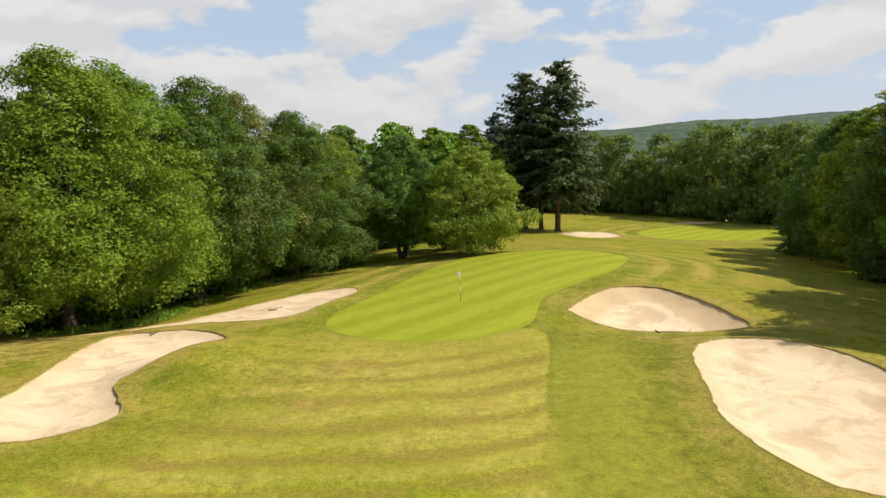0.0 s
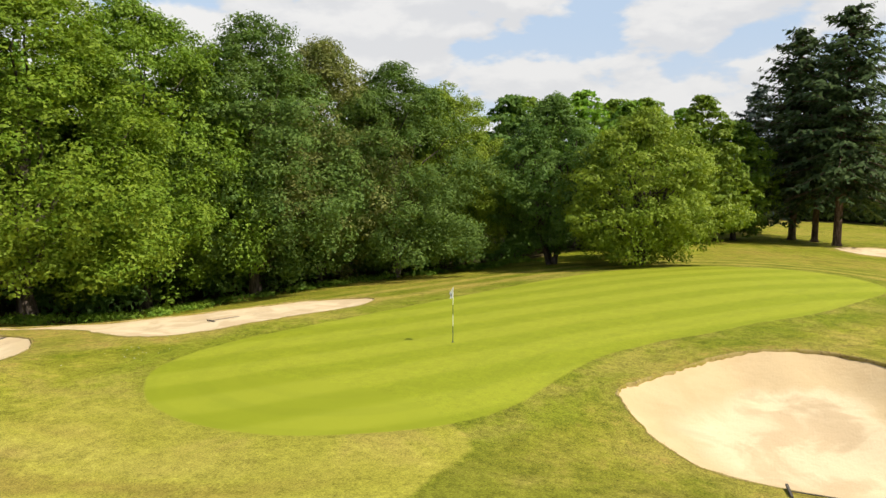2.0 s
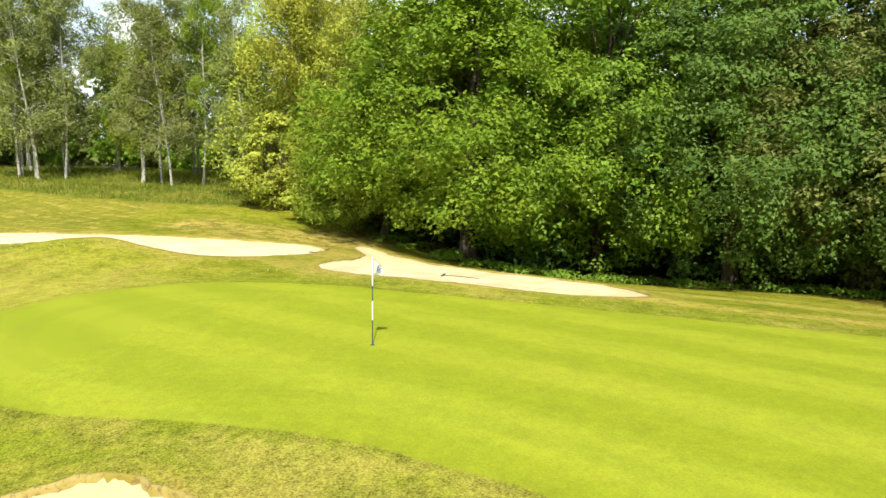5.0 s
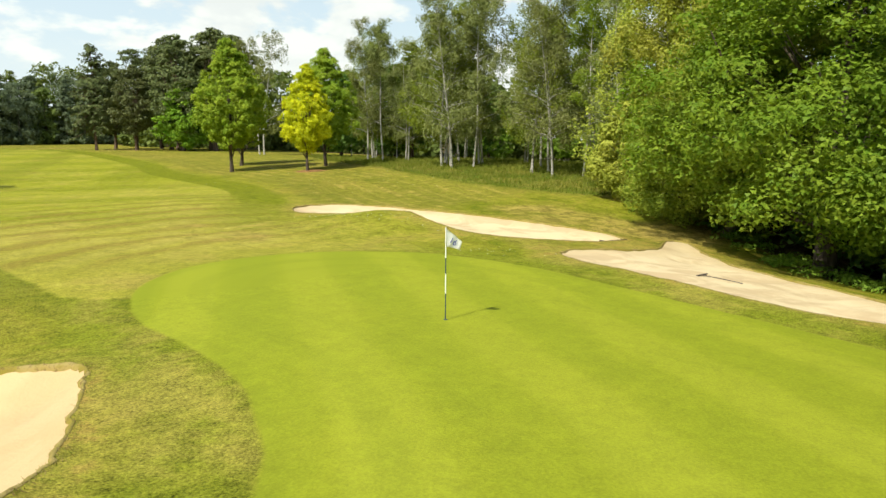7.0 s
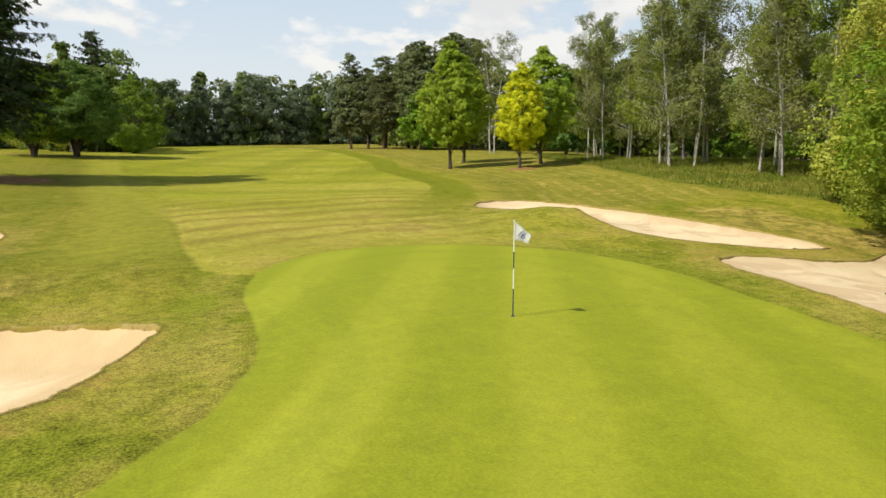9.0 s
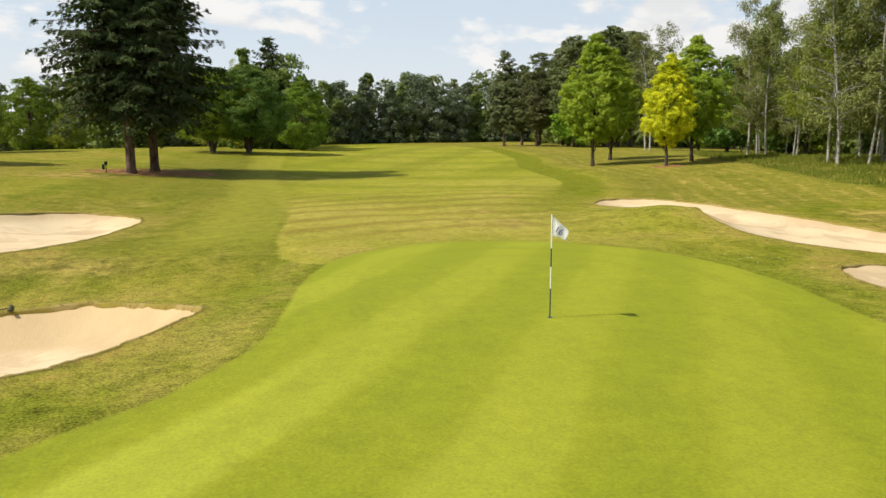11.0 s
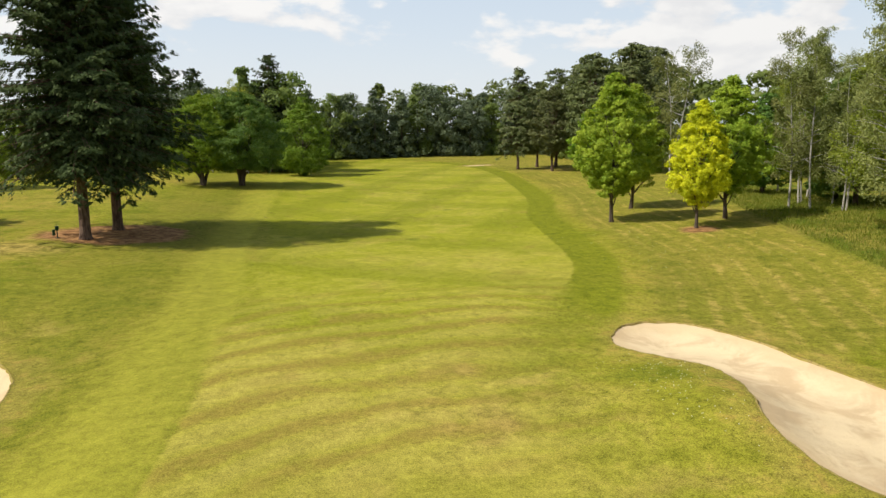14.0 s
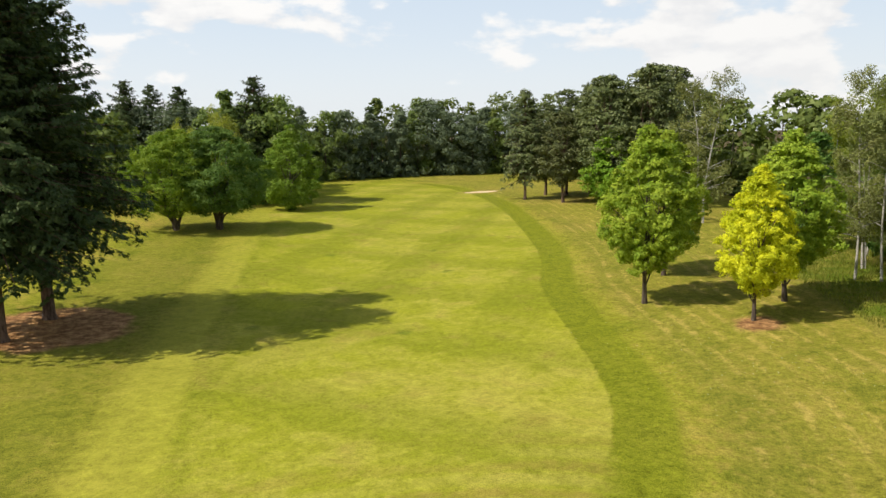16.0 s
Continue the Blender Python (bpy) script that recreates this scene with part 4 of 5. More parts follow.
# edge of the wood beside the green
for i, (x, y, s, k, leaf, text) in enumerate((
        (-30.0, 45.6, 0.66, 0, "olive", "yellow-green broadleaf tree standing before taller ones"),
        (-27.6, 51.3, 1.04, 3, "bright", "tall bright green broadleaf tree beside the long bunker"),
        (-27.0, 59.5, 1.12, 2, "mid", "tall dark broadleaf tree with drooping sprays"),
        (-23.0, 66.5, 1.08, 1, "dark", "tall dark hornbeam with hanging sprays of leaves"),
        (-21.5, 73.0, 1.04, 0, "bronze", "tall broadleaf tree with bronze-tinged leaves"),
        (-15.8, 75.5, 0.92, 1, "dark", "green broadleaf tree with foliage down to the grass"),
        (-14.5, 82.5, 0.88, 2, "olive", "broadleaf tree at the corner of the wood"),
        (-36.5, 47.5, 0.86, 3, "willow", "yellow-green broadleaf tree at the wood's edge"))):
    plant("broadleaf_tree", OAKS[k], x, y, s, (20, 210, 160, 230, 300, 10, 80, 150)[i], leaf, text, "tree", "trees at the wood's edge", wide=1.27 if i < 2 else 1.08)
for i, (x, y, s, leaf) in enumerate((
        (-37, 54, 1.0, "mid"), (-35, 62, 1.05, "dark"), (-32, 70, 1.05, "mid"), (-29, 78, 1.0, "dark"), (-24, 84, 0.98, "mid"), (-45, 52, 1.0, "mid"),
        (-54, 54, 1.0, "olive"), (-44, 62, 1.05, "mid"), (-41, 72, 1.05, "dark"), (-38, 82, 1.0, "mid"), (-20, 92, 1.0, "mid"), (-13, 98, 0.98, "dark"),
        (-28, 96, 1.0, "mid"), (-7, 106, 1.0, "bright"), (-1, 112, 0.98, "mid"), (-15, 110, 1.05, "mid"), (5, 118, 1.0, "mid"), (-6, 120, 1.05, "mid"),
        (2, 128, 1.0, "mid"), (0.5, 92, 0.80, "mid"), (9, 128, 0.9, "mid"))):
    plant("broadleaf_tree", LEAFY[i % 3], x, y, s, 47 * i, leaf, "full green broadleaf tree inside the wood", "tree", "trees of the wood")
for i, (x, y, s, leaf) in enumerate(((36.0, 38, 1.06, "mid"), (39.5, 47, 1.04, "dark"), (45, 58, 0.92, "mid"), (45.5, 66, 1.0, "dark"), (48.5, 77, 1.0, "olive"), (50.5, 87, 0.98, "dark"), (54, 98, 0.88, "dark"), (66, 110, 0.86, "mid"), (72, 122, 0.9, "dark"))):
    plant("broadleaf_tree", (MIDDLE[i % 2] if i < 7 else LEAFY[i % 3]), x, y, s, 59 * i, leaf, "broad-crowned tree whose shadow falls over the rough", "tree", "trees beside the rough")
for x, y, s, t in ((41, -60, 0.9, 20), (37, -22, 0.82, 130), (36, -88, 0.7, 70)):
    plant("broadleaf_tree", MIDDLE[t % 3 % 2], x, y, s, t, "mid", "full round tree on the next fairway's edge", "tree", "trees on the next fairway")
plant("bush", BUSH, 29.5, -82.0, 0.95, 15, "olive", "small round yellow-green tree on the next fairway", "small tree")
plant("bush", BUSH, 47.6, 94.6, 0.42, 15, "dark", "low dark bush before the shaded trees", "bush", wide=1.3)
plant("beech_tree", BEECH, -4.6, 84.1, 1.0, 30, "dark", "wide low-branching beech with a fan of dark stems", "tree")
plant("hornbeam_tree", ROUND, 3.5, 80.9, 1.06, 100, "olive", "round yellow-green hornbeam with foliage near the grass", "tree")
for x, y, s, t, leaf in ((16.6, 136.5, 1.07, 10, "fir"), (21.6, 128.6, 1.11, 140, "fir"), (19.4, 134.6, 0.93, 250, "fir"), (11.5, 146, 0.82, 80, "blue")):
    plant("fir_tree", FAR_FIR, x, y, s, t, leaf, "tall dark fir on a bare trunk beside the far bunker" if leaf == "fir" else "tall blue-grey cedar behind the firs", "tree", "far firs", wide=1.22)
# firs and maples beside the fairway
plant("fir_tree", FIRS[0], 13.8, -12.8, 1.0, 200, "fir", "tall dark fir with a bare reddish trunk beside the fairway", "tree", "near firs", wide=1.1)
plant("fir_tree", FIRS[1], 12.0, -18.7, 0.97, 60, "fir", "tall dark fir with drooping lower boughs", "tree", "near firs", wide=1.15)
plant("maple_tree", MAPLE, -0.7, -62.9, 1.04, 40, "dark", "round dark green maple on short grass", "tree", "maples")
plant("maple_tree", MAPLE, 5.2, -62.6, 1.0, 170, "bright", "spreading light green maple beside a darker one", "tree", "maples")
# young trees on the other side
plant("lime_tree", LIME, -32.2, -6.0, 1.0, 0, "lime", "young bright green lime tree with a straight trunk", "tree", "young trees", wide=0.95)
plant("lime_tree", LIME, -39.0, -13.5, 0.95, 120, "lime", "young green lime tree behind another", "tree", "young trees")
plant("ash_tree", LIME, -35.6, 2.0, 0.78, 220, "yellow", "young golden-yellow ash tree with a slim trunk", "tree", "young trees", wide=0.9)
plant("lime_tree", LIME, -41.0, -1.0, 0.93, 300, "lime", "young green lime tree behind the golden one", "tree", "young trees", wide=0.98)
# birches of the meadow
for i, (x, y, s, k) in enumerate(((-46, 11.4, 1.0, 0), (-44.5, 14.1, 0.95, 1), (-46, 15.5, 0.9, 3), (-45.3, 22.6, 0.9, 2), (-46.5, 24, 1.0, 0), (-44.2, 26, 0.85, 1),
                                  (-46.2, 27.8, 0.9, 3), (-50.8, -3.9, 0.86, 0), (-52, -2.4, 0.86, 3), (-55.5, -7, 0.86, 1), (-57, -4.6, 0.72, 0), (-53.5, 0, 0.72, 2),
                                  (-48, 10.2, 0.95, 2), (-50.5, 13.6, 1.0, 1), (-54, 8, 0.85, 2), (-57, 15, 0.85, 1), (-52, 20, 1.0, 0), (-56, 24, 1.0, 2),
                                  (-52, 30, 0.95, 1), (-61, -12, 0.8, 3), (-63, 2, 0.8, 2), (-66, -21.8, 0.8, 0), (-47, 33, 0.9, 2), (-43, 32.5, 0.8, 0))):
    plant("birch_tree", BIRCHES[k], x, y, s, 83 * i, "birch" if i % 3 else "olive", "slender birch with white bark in long grass", "tree", "birches")
for i, (x, y, s) in enumerate(((-38.8, 38.8, 0.95), (-42.5, 36.0, 1.0), (-46, 41, 1.02), (-49, 37, 1.0), (-53, 39, 1.0), (-36.5, 42.0, 0.85))):
    plant("birch_tree", AIRY[i % 2], x, y, s, 67 * i + 20, "willow", "tall airy yellow-green birch beside the wood", "tree", "birches beside the wood", wide=1.15)
plant("birch_tree", BARE_BIRCH, -62.8, -39.6, 1.05, 15, "birch", "half-bare white birch with thin foliage", "tree")
for i, (x, y, s, leaf) in enumerate(((-36.0, 37.0, 1.1, "olive"), (-40.5, 40.2, 1.2, "olive"), (-31.5, 42.5, 1.05, "olive"), (-44.5, 38.5, 1.3, "olive"), (-34.8, 41.0, 0.9, "mid"))):
    plant("shrub_tree", BUSH, x, y, s, 71 * i, "willow" if leaf == "olive" else leaf, "small yellow-green tree at the wood's edge", "small tree", "small trees")
for i, (x, y) in enumerate(((-49, 40), (-56, 44), (-70, 37), (-87, 12), (-86, 25), (-84, -8), (-82, -24), (-89, 1))):
    plant("broadleaf_tree", LEAFY[i % 3], x, y, 0.62, 61 * i, ("olive", "mid")[i % 2], "full green broadleaf tree behind the birches", "tree", "trees behind the birches")
for x, y, s in ((-62, -9, 0.72), (-68, -1, 0.74), (-61, -19, 0.66)):
    plant("broadleaf_tree", LEAFY[int(-x) % 3], x, y, s, -3 * x, "dark", "dark green broadleaf tree among the birches", "tree", "trees among the birches")
plant("larch_tree", SPRUCE, -58.5, -3.2, 0.85, 33, "olive", "dark conifer with yellow-green tips among the birches", "tree", wide=1.3)
# the pine stand
plant("spruce_tree", SPRUCE, -54.3, -78.6, 1.12, 0, None, "pointed dark spruce at the fairway's edge", "tree")
for i, (x, y, s) in enumerate(((-57.8, -70.3, 0.72), (-61, -84, 0.8), (-64, -81.5, 0.92), (-66, -72, 1.0), (-71, -66, 1.05), (-73, -87, 1.0), (-68, -60, 1.05), (-76.5, -65, 1.05),
                               (-78, -72, 1.1), (-63, -64, 0.98), (-70, -76, 1.0), (-81, -79, 1.0))):
    plant("pine_tree", PINES[i % 3], x, y, s, 50 * i, None, "tall dark pine with a ragged crown", "tree", "pine stand")
plant("broadleaf_tree", LEAFY[0], -62.5, -62.0, 0.72, 10, "bright", "bright green tree before the pines", "tree")
plant("broadleaf_tree", LEAFY[1], -70.0, -36.0, 0.50, 80, "olive", "green tree behind the half-bare birch", "tree")


plant("fir_tree", FAR_FIR, -8.0, -100.0, 0.86, 10, "fir", "tall dark fir standing above the far wood", "tree")
plant("broadleaf_tree", MIDDLE[0], -12.7, -85.0, 0.74, 30, "mid", "full green tree at the wood's corner beyond the maples", "tree")
for x, y, s in ((-3.0, -93.0, 0.92), (3.5, -97.0, 0.8)):
    plant("birch_tree", AIRY[int(y) % 2], x, y, s, 40 + 9 * x, "willow", "tall pale weeping birch before the dark wood", "tree", "weeping birches")
for x, y, s in ((21.0, -158.0, 0.98), (15.0, -163.0, 0.95), (8.0, -160.0, 0.93)):
    plant("fir_tree", FAR_FIR, x, y, s, 17 * x, "fir", "pointed fir rising above the distant wood", "tree", "distant firs")


def woods(name, label, spots, leaf, seed, count=1500, size=1.25, conifer=0.0):
    """A stand of far trees in one piece: crowns and stems."""
    r = np.random.default_rng(seed)
    crowns, stems = [], []
    for x, y, h in spots:
        z = gz(x, y)
        pointed = r.random() < conifer
        w = h * (r.uniform(0.36, 0.52) if pointed else r.uniform(0.55, 0.8))
        n = 90
        t = r.random(n)
        if pointed:
            rad = 0.5 * w * (1.04 - t) ** 0.6 * r.uniform(0.35, 1, n)
        else:
            rad = 0.5 * w * np.sin(np.pi * np.clip(t * 0.84 + 0.14, 0, 1)) ** 0.6 * r.uniform(0.4, 1, n)
        t[:9], rad[:9] = r.uniform(0.0, 0.14, 9), 0.55 * w * r.uniform(0.2, 1, 9)
        a = np.arange(n) * 2.4 + r.random() * 6
        c = np.stack([x + rad * np.cos(a), y + rad * np.sin(a), z + h * (0.03 + 0.90 * t)], 1)
        b = w * r.uniform(0.08, 0.14, n)
        crowns.append(leaves(r, c, np.stack([b, b, b * 0.75], 1), int(count * 1.5), size * 0.92, 0.5, 0.25, 0.1, (x, y, z + h * 0.5), width=0.85, fill=0.6))
        stems.append(tube([(x, y, z - 0.4), (x, y, z + h * 0.7)], [0.24, 0.10], 5))
    cv, cf = joined(crowns)
    ob = tagged(new(name, mesh_of(name, cv, cf, [LEAF[leaf]])), label, "woods", kind="stuff")
    sv, sf = joined(stems)
    st = new("stems", mesh_of("stems", sv, sf, [BARK], True))
    st.parent = ob
    return ob


def line_spots(points, gap, rows, depth, h, seed):
    r = np.random.default_rng(seed)
    p = np.array(points, float)
    seg = np.linalg.norm(np.diff(p, axis=0), axis=1)
    s = np.concatenate([[0], np.cumsum(seg)])
    out = []
    for k in range(rows):
        for d in np.arange(0, s[-1], gap):
            q = np.array([np.interp(d + r.uniform(-0.3, 0.3) * gap, s, p[:, 0]), np.interp(d, s, p[:, 1])])
            i = min(np.searchsorted(s, d, "right") - 1, len(seg) - 1)
            t = (p[i + 1] - p[i]) / seg[i]
            q = q + np.array([-t[1], t[0]]) * (k * depth + r.uniform(-0.3, 0.3) * depth)
            out.append((q[0], q[1], h * r.uniform(0.76, 1.16)))
    return out


woods("woods", "green broadleaf wood behind the far green", line_spots([(18, 203), (36, 203), (48, 198), (57, 186), (66, 172), (74, 154), (77, 140)], 7, 2, 8, 21.5, 3), "far", 5, 2800, 0.75)
# the darker leaf on the next two woods stands in for their shaded side
woods("woods", "shaded broadleaf wood beside the far green", line_spots([(62, 66), (64, 84), (67, 102), (76, 118), (84, 134)], 7.0, 1, -7, 18, 4), "dark", 6, 2200, 0.85)
woods("woods", "broadleaf wood beside the rough", line_spots([(46, 30), (47, 44), (51, 56), (55, 64)], 7, 1, -8, 20, 8), "dark", 7, 1800, 0.95)
FAR_END = line_spots([(30, -165), (0, -160), (-30, -162), (-60, -166), (-100, -160), (-125, -140)], 6.5, 2, -7, 20, 9)
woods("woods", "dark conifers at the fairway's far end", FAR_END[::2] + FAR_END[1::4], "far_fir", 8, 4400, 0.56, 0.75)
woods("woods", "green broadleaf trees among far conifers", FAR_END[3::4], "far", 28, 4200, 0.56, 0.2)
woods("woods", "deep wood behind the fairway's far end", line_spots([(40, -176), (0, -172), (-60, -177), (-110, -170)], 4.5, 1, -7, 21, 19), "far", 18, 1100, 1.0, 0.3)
woods("woods", "mixed wood beyond the maples", line_spots([(-10, -98), (-14, -120), (-10, -150)], 8, 2, 9, 19, 10), "far", 9, 3000, 0.70, 0.3)
woods("woods", "distant wood beside the course", line_spots([(18, -110), (40, -130), (80, -110), (100, -60)], 8, 1, -9, 18, 11), "far", 10, 1700, 1.0)
woods("woods", "distant wood beyond the pines", line_spots([(-90, -130), (-100, -80), (-98, -30), (-95, 20), (-90, 60), (-70, 90), (-50, 120), (-20, 150), (8, 180)], 9, 1, 9, 18, 12), "far", 11, 1100, 1.25)


def build_hill():
    """The wooded hill on the horizon."""
    a = np.linspace(radians(38), radians(110), 150)
    d = np.linspace(1300, 2300, 60)
    aa, dd = np.meshgrid(a, d)
    ridge = 125 * np.exp(-((aa - radians(58)) / radians(40)) ** 2) + 3 * np.sin(aa * 37)
    z = -20 + ridge * np.sin(np.clip((dd - 1300) / 800, 0, 1) * math.pi / 2) ** 0.8 + rng.random(aa.shape) * 5
    v = np.stack([dd * np.cos(aa), dd * np.sin(aa), z], -1).reshape(-1, 3)
    i, j = np.meshgrid(np.arange(59), np.arange(149), indexing="ij")
    k = i * 150 + j
    f = np.stack([k, k + 1, k + 151, k + 150], -1).reshape(-1, 4)[:, ::-1]
    m, nt, bsdf = material("hill_woods_hazed", 0.95)
    pos = node(nt, "ShaderNodeNewGeometry").outputs["Position"]
    # bluish distance haze is mixed into the hill's wood colours
    c = blend(nt, step(nt, fuzz(nt, pos, 0.012, 5, 0.6), 0.35, 0.65), (0.050, 0.082, 0.058), (0.085, 0.118, 0.072))
    nt.links.new(c, bsdf.inputs["Base Color"])
    tagged(new("backdrop", mesh_of("backdrop", v, f, [m], False)), "low wooded hill on the horizon", "hill", kind="structure")


build_hill()

# ---- flagstick ----
WHITE = paint_material("stick_white", (0.85, 0.85, 0.83), 0.35)
BLUE = paint_material("stick_dark_blue", (0.03, 0.06, 0.10), 0.35)
FLAG = paint_material("flag_cloth_white", (0.92, 0.92, 0.93), 0.8)
_ft = FLAG.node_tree
_fm = node(_ft, "ShaderNodeMixShader", i_0=0.12, i_1=_ft.nodes["Principled BSDF"].outputs[0], i_2=node(_ft, "ShaderNodeBsdfTranslucent", i_Color=(0.9, 0.9, 0.92, 1)).outputs[0])
_ft.links.new(_fm.outputs[0], _ft.nodes["Material Output"].inputs[0])
INK = paint_material("flag_ink_blue", (0.06, 0.08, 0.30), 0.8)


def cylinder(r0, r1, z0, z1, sides=12):
    bm = bmesh.new()
    v, f = tube([(0, 0, z0), (0, 0, z1)], [r0, r1], sides)
    vs = [bm.verts.new(q) for q in v]
    for q in f:
        bm.faces.new([vs[i] for i in q])
    bm.faces.new(vs[:sides][::-1]), bm.faces.new(vs[-sides:])
    bmesh.ops.recalc_face_normals(bm, faces=bm.faces)
    return bm


def build_flagstick(x, y, turn, number):
    stick = new("flagstick")
    stick.matrix_world = pose(x, y, gz(x, y), 0, 0, turn)
    tagged(stick, "banded flagstick with a limp white flag in the hole", "flagstick")
    for name, mat, z0, z1 in (("shaft", BLUE, -0.1, 0.62), ("shaft", WHITE, 0.62, 1.08), ("shaft", BLUE, 1.08, 1.46), ("shaft", WHITE, 1.46, 2.16)):
        part(name, cylinder(0.014, 0.013, z0, z1), mat, stick, smooth=False)
    part("cup_rim", cylinder(0.054, 0.054, -0.05, 0.008, 20), BLUE, stick)
    bm = bmesh.new()
    nx, nz = 14, 8
    grid_v = [[bm.verts.new((0.014 + 0.36 * i / nx * (1 - 0.16 * j / nz), 0.03 * math.sin(i * 0.7 + j * 0.35) * i / nx,
                             2.13 - 0.42 * j / nz * (1 - 0.55 * i / nx) - 0.30 * (i / nx) ** 1.1)) for i in range(nx + 1)] for j in range(nz + 1)]
    for j in range(nz):
        for i in range(nx):
            bm.faces.new((grid_v[j][i], grid_v[j + 1][i], grid_v[j + 1][i + 1], grid_v[j][i + 1]))
    bmesh.ops.solidify(bm, geom=bm.faces[:], thickness=0.004)
    flag = part("flag", bm, FLAG, stick, "white cloth flag hanging in a light wind", True)
    if number:
        for side in (1, -1):
            text = bpy.data.curves.new("number", "FONT")
            text.body, text.size, text.extrude, text.align_x, text.align_y = number, 0.19, 0.002, "CENTER", "CENTER"
            tmp = bpy.data.objects.new("number", text)
            scene.collection.objects.link(tmp)
            me = bpy.data.meshes.new_from_object(tmp.evaluated_get(bpy.context.evaluated_depsgraph_get()))
            bpy.data.objects.remove(tmp)
            me.materials.clear()
            me.materials.append(INK)
            ob = new("number", me)
            ob.parent = flag
            ob.matrix_local = pose(0.165, -0.036 * side, 1.83, 90, 30 * side, 0 if side > 0 else 180)
    return stick


build_flagstick(1.25, 47.93, 135, "16")
build_flagstick(57.5, 141.0, 30, "")


def undergrowth(name, label, category, spots, count, size, leaf, seed, high):
    """Low leafy growth in one piece, over many small mounds."""
    r = np.random.default_rng(seed)
    c = np.array([(x, y, gz(x, y) + high * 0.3) for x, y in spots])
    rad = np.stack([r.uniform(0.5, 1.3, len(c)), r.uniform(0.5, 1.3, len(c)), r.uniform(0.5, 1.2, len(c)) * high * 0.6], 1)
    v, f = leaves(r, c, rad, count, size, 0.6, 0.5, 0.0, c.mean(0) - [0, 0, 30], 0.3)
    v[:, 2] = np.maximum(v[:, 2], ground_z(v[:, 0], v[:, 1]) + 0.01)
    return tagged(new(name, mesh_of(name, v, f, [LEAF[leaf]])), label, category, kind="stuff")


def along(points, n, spread, seed):
    r = np.random.default_rng(seed)
    p = np.array(points, float)
    s = np.concatenate([[0], np.cumsum(np.linalg.norm(np.diff(p, axis=0), axis=1))])
    d = r.uniform(0, s[-1], n)
    return np.stack([np.interp(d, s, p[:, 0]), np.interp(d, s, p[:, 1])], 1) + r.normal(scale=spread, size=(n, 2))


EDGE = [(-40, 41.5), (-33, 44), (-28.5, 47.5), (-24.5, 50.5), (-23.5, 56), (-23.5, 63), (-20, 69.5), (-15, 76), (-11, 82), (-9, 90)]
undergrowth("undergrowth", "nettles and brambles along the wood's edge", "undergrowth", along(EDGE, 150, 1.1, 71), 14000, 0.19, "mid", 72, 0.5)
undergrowth("undergrowth", "dim leafy scrub inside the wood", "undergrowth", along([(q[0] - 5, q[1] + 3) for q in EDGE], 160, 2.0, 73), 9000, 0.45, "dark", 74, 2.4)


def blades(name, label, ring, count, height, seed, leaf="grass"):
    """Long grass: bent blades scattered over an area."""
    r = np.random.default_rng(seed)
    lo, hi = ring.min(0), ring.max(0)
    p = r.uniform(lo, hi, (count * 4, 2))
    p = p[(ring_sd(ring, p[:, 0], p[:, 1]) > 0.2) & (p[:, 0] > -68)][:count]
    n = len(p)
    a = r.uniform(0, 2 * math.pi, n)
    h = height * r.uniform(0.5, 1.3, n)
    d = np.stack([np.cos(a), np.sin(a), 0 * a], 1)
    s = np.stack([-np.sin(a), np.cos(a), 0 * a], 1)
    base = np.c_[p, ground_z(p[:, 0], p[:, 1]) - 0.03]
    w = 0.035
    up = np.array([0, 0, 1.0])
    v = np.stack([base - s * w, base + s * w, base + up * h[:, None] * 0.6 + d * 0.1 + s * w * 0.7, base + up * h[:, None] + d * 0.35 * h[:, None]], 1).reshape(-1, 3)
    i = np.arange(n)[:, None] * 4
    return tagged(new(name, mesh_of(name, v, np.concatenate([i + [0, 1, 2], i + [0, 2, 3]], 1).reshape(-1, 3), [LEAF[leaf]])), label, "long grass", kind="stuff")


blades("long_grass", "long green and straw meadow grass under the birches", MEADOW, 30000, 0.34, 81)



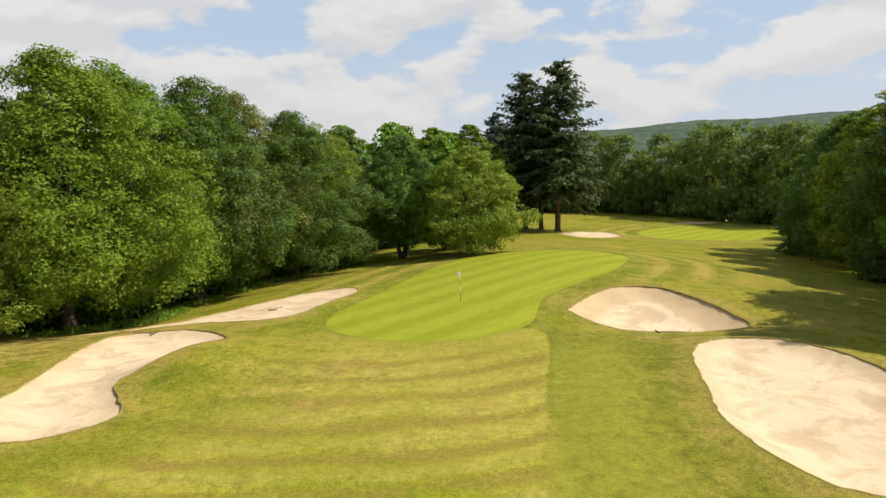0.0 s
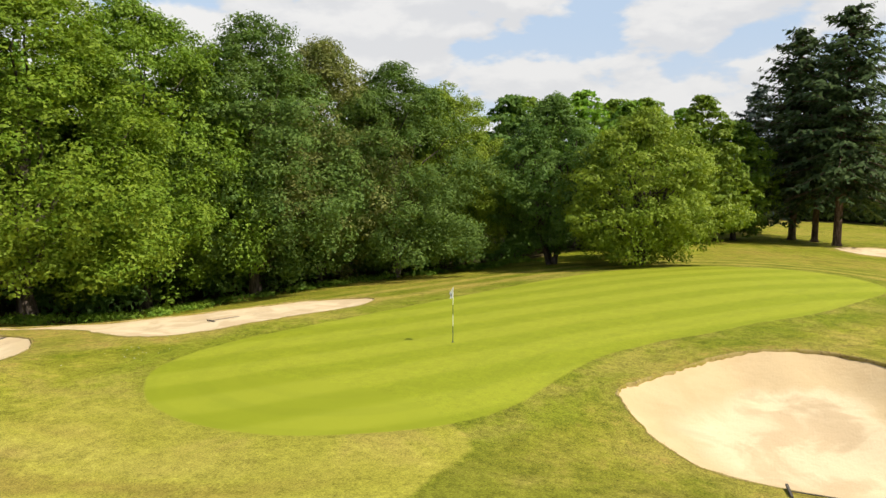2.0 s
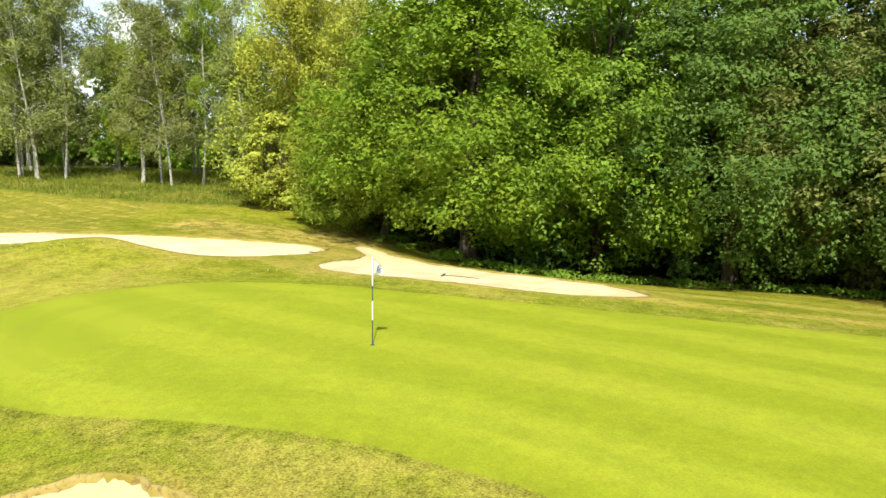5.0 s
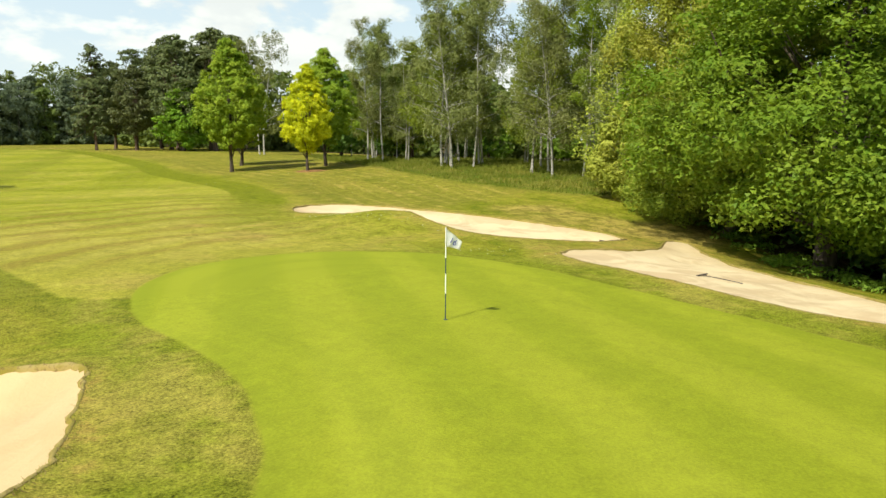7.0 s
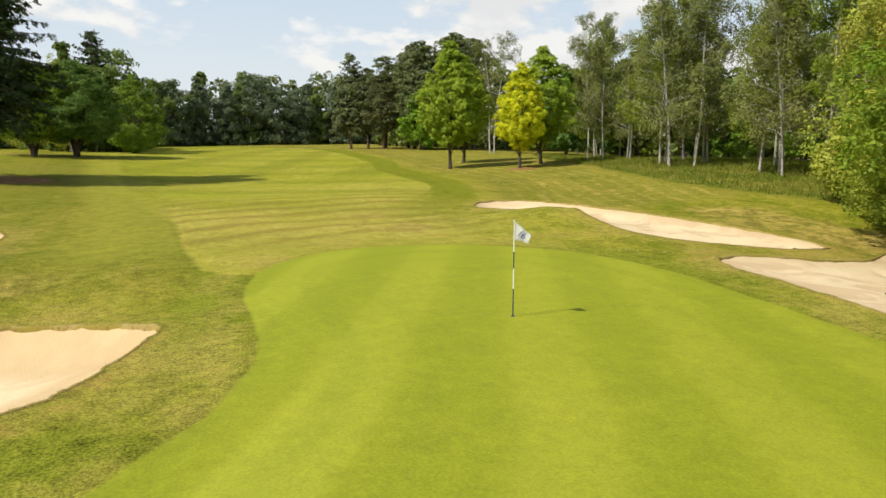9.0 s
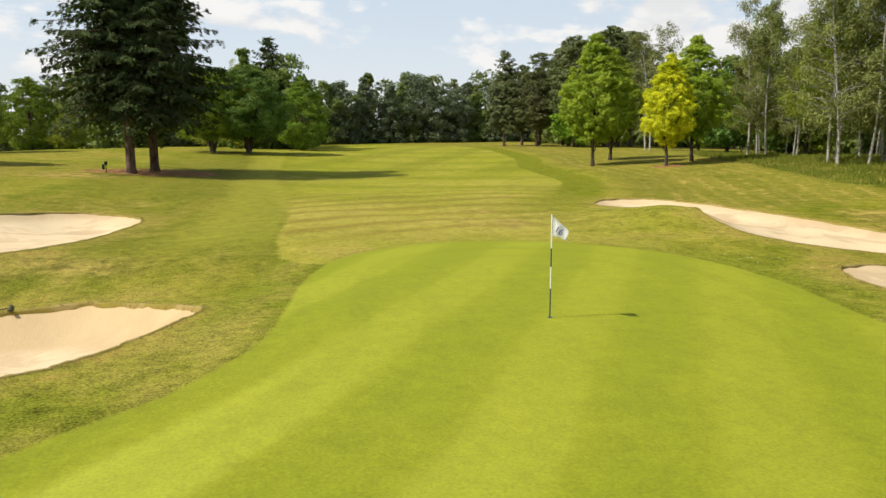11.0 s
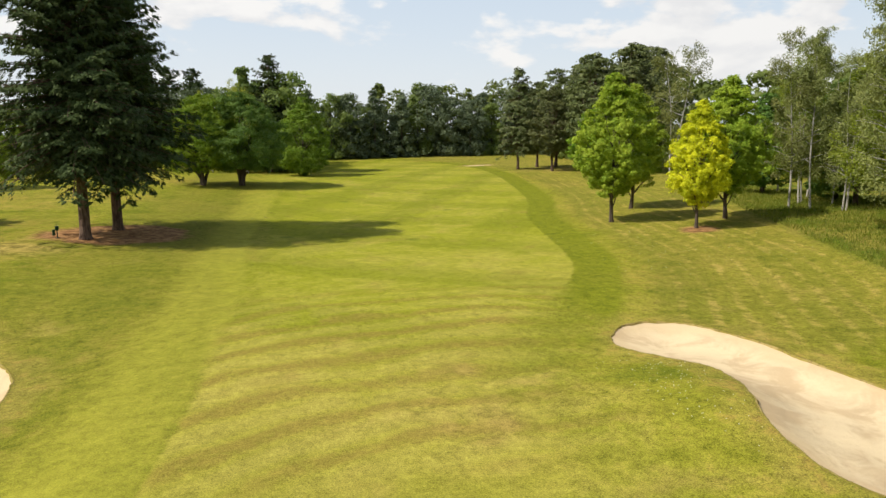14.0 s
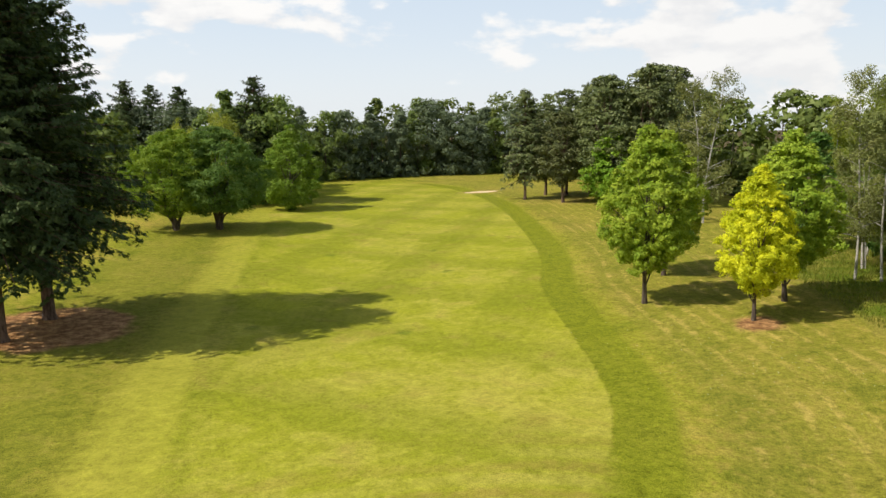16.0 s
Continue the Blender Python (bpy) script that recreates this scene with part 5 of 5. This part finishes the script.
def fringe(ring, parent, per_metre, height, leaf, seed, label):
    """Tufts of grass that overhang a bunker's edge, thick in some stretches and thin in others."""
    r = np.random.default_rng(seed)
    nxt = np.roll(ring, -1, 0)
    seg = np.linalg.norm(nxt - ring, axis=1)
    n = int(seg.sum() * per_metre)
    k = r.choice(len(ring), n, p=seg / seg.sum())
    p = ring[k] + (nxt - ring)[k] * r.random((n, 1))
    keep = np.sin(p[:, 0] * 1.9 + 1.3 * np.sin(p[:, 1] * 1.1)) + r.normal(scale=0.8, size=n) > -0.5
    p, k = p[keep], k[keep]
    t = (nxt - ring)[k] / (seg[k, None] + 1e-9)
    inward = np.stack([-t[:, 1], t[:, 0]], 1)
    if np.sum(ring[:, 0] * nxt[:, 1] - nxt[:, 0] * ring[:, 1]) < 0:
        inward = -inward
    p = p - inward * np.abs(r.normal(scale=0.10, size=(len(p), 1)))
    lean = inward * r.normal(0.5, 0.6, (len(p), 1)) + t * r.normal(scale=0.6, size=(len(p), 1))
    h = height * r.uniform(0.4, 1.4, (len(p), 1))
    base = np.c_[p, ground_z(p[:, 0], p[:, 1]) - 0.01]
    top = base + np.c_[lean * h, h * r.uniform(0.3, 1.0, (len(p), 1))]
    side = np.c_[np.stack([-lean[:, 1], lean[:, 0]], 1), np.zeros(len(p))]
    side /= np.linalg.norm(side, axis=1)[:, None] + 1e-6
    v = np.stack([base - side * 0.010, base + side * 0.010, top], 1).reshape(-1, 3)
    ob = new("grass_fringe", mesh_of("grass_fringe", v, np.arange(len(v)).reshape(-1, 3), [LEAF[leaf]]))
    ob.parent = parent
    return tagged(ob, label, kind="stuff")


for n_, (key, bunker) in enumerate(SAND_PITS.items()):
    if key in ("beside_green", "large", "long", "kidney"):
        fringe(BUNKERS[key], bunker, 60, 0.055, "straw", 300 + n_, "dry straw tufts overhanging the sand")
        fringe(BUNKERS[key], bunker, 50, 0.05, "grass", 320 + n_, "green tufts overhanging the sand")

# ---- small things ----
DARK_WOOD = paint_material("rake_dark", (0.10, 0.085, 0.07), 0.7)
CAST_GREEN = paint_material("cast_dark_green", (0.012, 0.045, 0.022), 0.45)
STEEL = paint_material("steel_grey", (0.45, 0.45, 0.44), 0.4, 0.8)


def box(x0, x1, y0, y1, z0, z1, bevel=0.006):
    bm = bmesh.new()
    bmesh.ops.create_cube(bm, size=1)
    for v in bm.verts:
        v.co = Vector(((x0 + x1) / 2 + v.co.x * (x1 - x0), (y0 + y1) / 2 + v.co.y * (y1 - y0), (z0 + z1) / 2 + v.co.z * (z1 - z0)))
    bmesh.ops.bevel(bm, geom=bm.edges[:], offset=bevel, segments=1, affect="EDGES")
    return bm


def sand_height(x, y):
    """The lowest surface that a thing on the sand or grass rests on."""
    bpy.context.view_layer.update()
    for ob in scene.objects:
        if ob.name.startswith("sand_bunker"):
            ok, at, *_ = ob.ray_cast(Vector((x, y, 60)), Vector((0, 0, -1)))
            if ok:
                return at.z
    return gz(x, y)


def build_rake(x, y, turn):
    rake = new("bunker_rake")
    z = sand_height(x, y)
    dx, dy = math.cos(radians(turn)) * 1.55, math.sin(radians(turn)) * 1.55
    z2 = sand_height(x + dx, y + dy)
    rake.matrix_world = pose(x, y, z + 0.05, 0, -math.degrees(math.atan2(z2 - z, 1.55)), turn)
    tagged(rake, "dark bunker rake lying on the sand", "rake", "bunker rakes")
    bm = bmesh.new()
    v, f = tube([(0, 0, 0), (0.8, 0, 0.012), (1.6, 0, 0.0)], [0.016, 0.015, 0.015], 8)
    vs = [bm.verts.new(q) for q in v]
    for q in f:
        bm.faces.new([vs[k] for k in q])
    part("handle", bm, DARK_WOOD, rake)
    part("head", box(-0.03, 0.03, -0.33, 0.33, -0.02, 0.03), DARK_WOOD, rake)
    for k in range(11):
        part("tine", box(-0.008, 0.008, -0.31 + k * 0.062 - 0.006, -0.31 + k * 0.062 + 0.006, -0.07, -0.015, 0.002), DARK_WOOD, rake)


for rx, ry, rt in ((-18.1, 43.0, 160), (-12.2, 49.6, 75), (12.7, 40.6, 8), (15.0, 42.3, 60)):
    build_rake(rx, ry, rt)


def build_washer(x, y):
    post = new("ball_washer")
    post.matrix_world = pose(x, y, gz(x, y), 0, 0, 25)
    tagged(post, "dark green ball washer on a post beside the firs", "ball washer")
    part("base", cylinder(0.17, 0.13, -0.05, 0.06, 16), CAST_GREEN, post)
    part("post", cylinder(0.045, 0.04, 0.0, 0.72, 12), CAST_GREEN, post)
    part("tank", box(-0.13, 0.13, -0.10, 0.10, 0.66, 0.98, 0.03), CAST_GREEN, post)
    part("lid", box(-0.15, 0.15, -0.12, 0.12, 0.98, 1.02, 0.012), CAST_GREEN, post)
    part("plunger", cylinder(0.012, 0.012, 1.0, 1.14, 8), STEEL, post, "steel plunger rod")
    part("knob", cylinder(0.035, 0.03, 1.13, 1.20, 12), CAST_GREEN, post)
    part("bin", box(0.15, 0.36, -0.10, 0.10, 0.25, 0.75, 0.02), CAST_GREEN, post, "dark green litter bin")


build_washer(16.0, -13.2)


def daisies(spots, seed):
    """Daisies and clover heads: small pale domes in the rough."""
    r = np.random.default_rng(seed)
    v, f = [], []
    for cx, cy, sx, sy, n in spots:
        p = r.normal((cx, cy), (sx, sy), (n, 2))
        p = p[(sand_all(p[:, 0], p[:, 1]) < -0.15) & (ring_sd(GREEN, p[:, 0], p[:, 1]) < -0.8)]
        for x, y in p:
            z, a0, rad = gz(x, y), r.uniform(0, 6.3), r.uniform(0.014, 0.024)
            k = len(v)
            v += [(x + rad * math.cos(a0 + q), y + rad * math.sin(a0 + q), z + 0.035) for q in (0, 1.26, 2.51, 3.77, 5.03)] + [(x, y, z + 0.055)]
            f += [(k + q, k + (q + 1) % 5, k + 5) for q in range(5)]
    m = paint_material("daisy_white", (0.60, 0.60, 0.46), 0.8)
    tagged(new("daisies", mesh_of("daisies", np.array(v), np.array(f), [m])), "small white daisies scattered through the rough", "flowers", kind="stuff")


daisies(((-11.8, 33.5, 0.8, 2.5, 80), (-13.0, 29.5, 0.8, 1.0, 40), (-9.5, 42.5, 0.8, 1.0, 18), (-30, 12, 4, 5, 90), (-27, 5, 4, 5, 60)), 91)
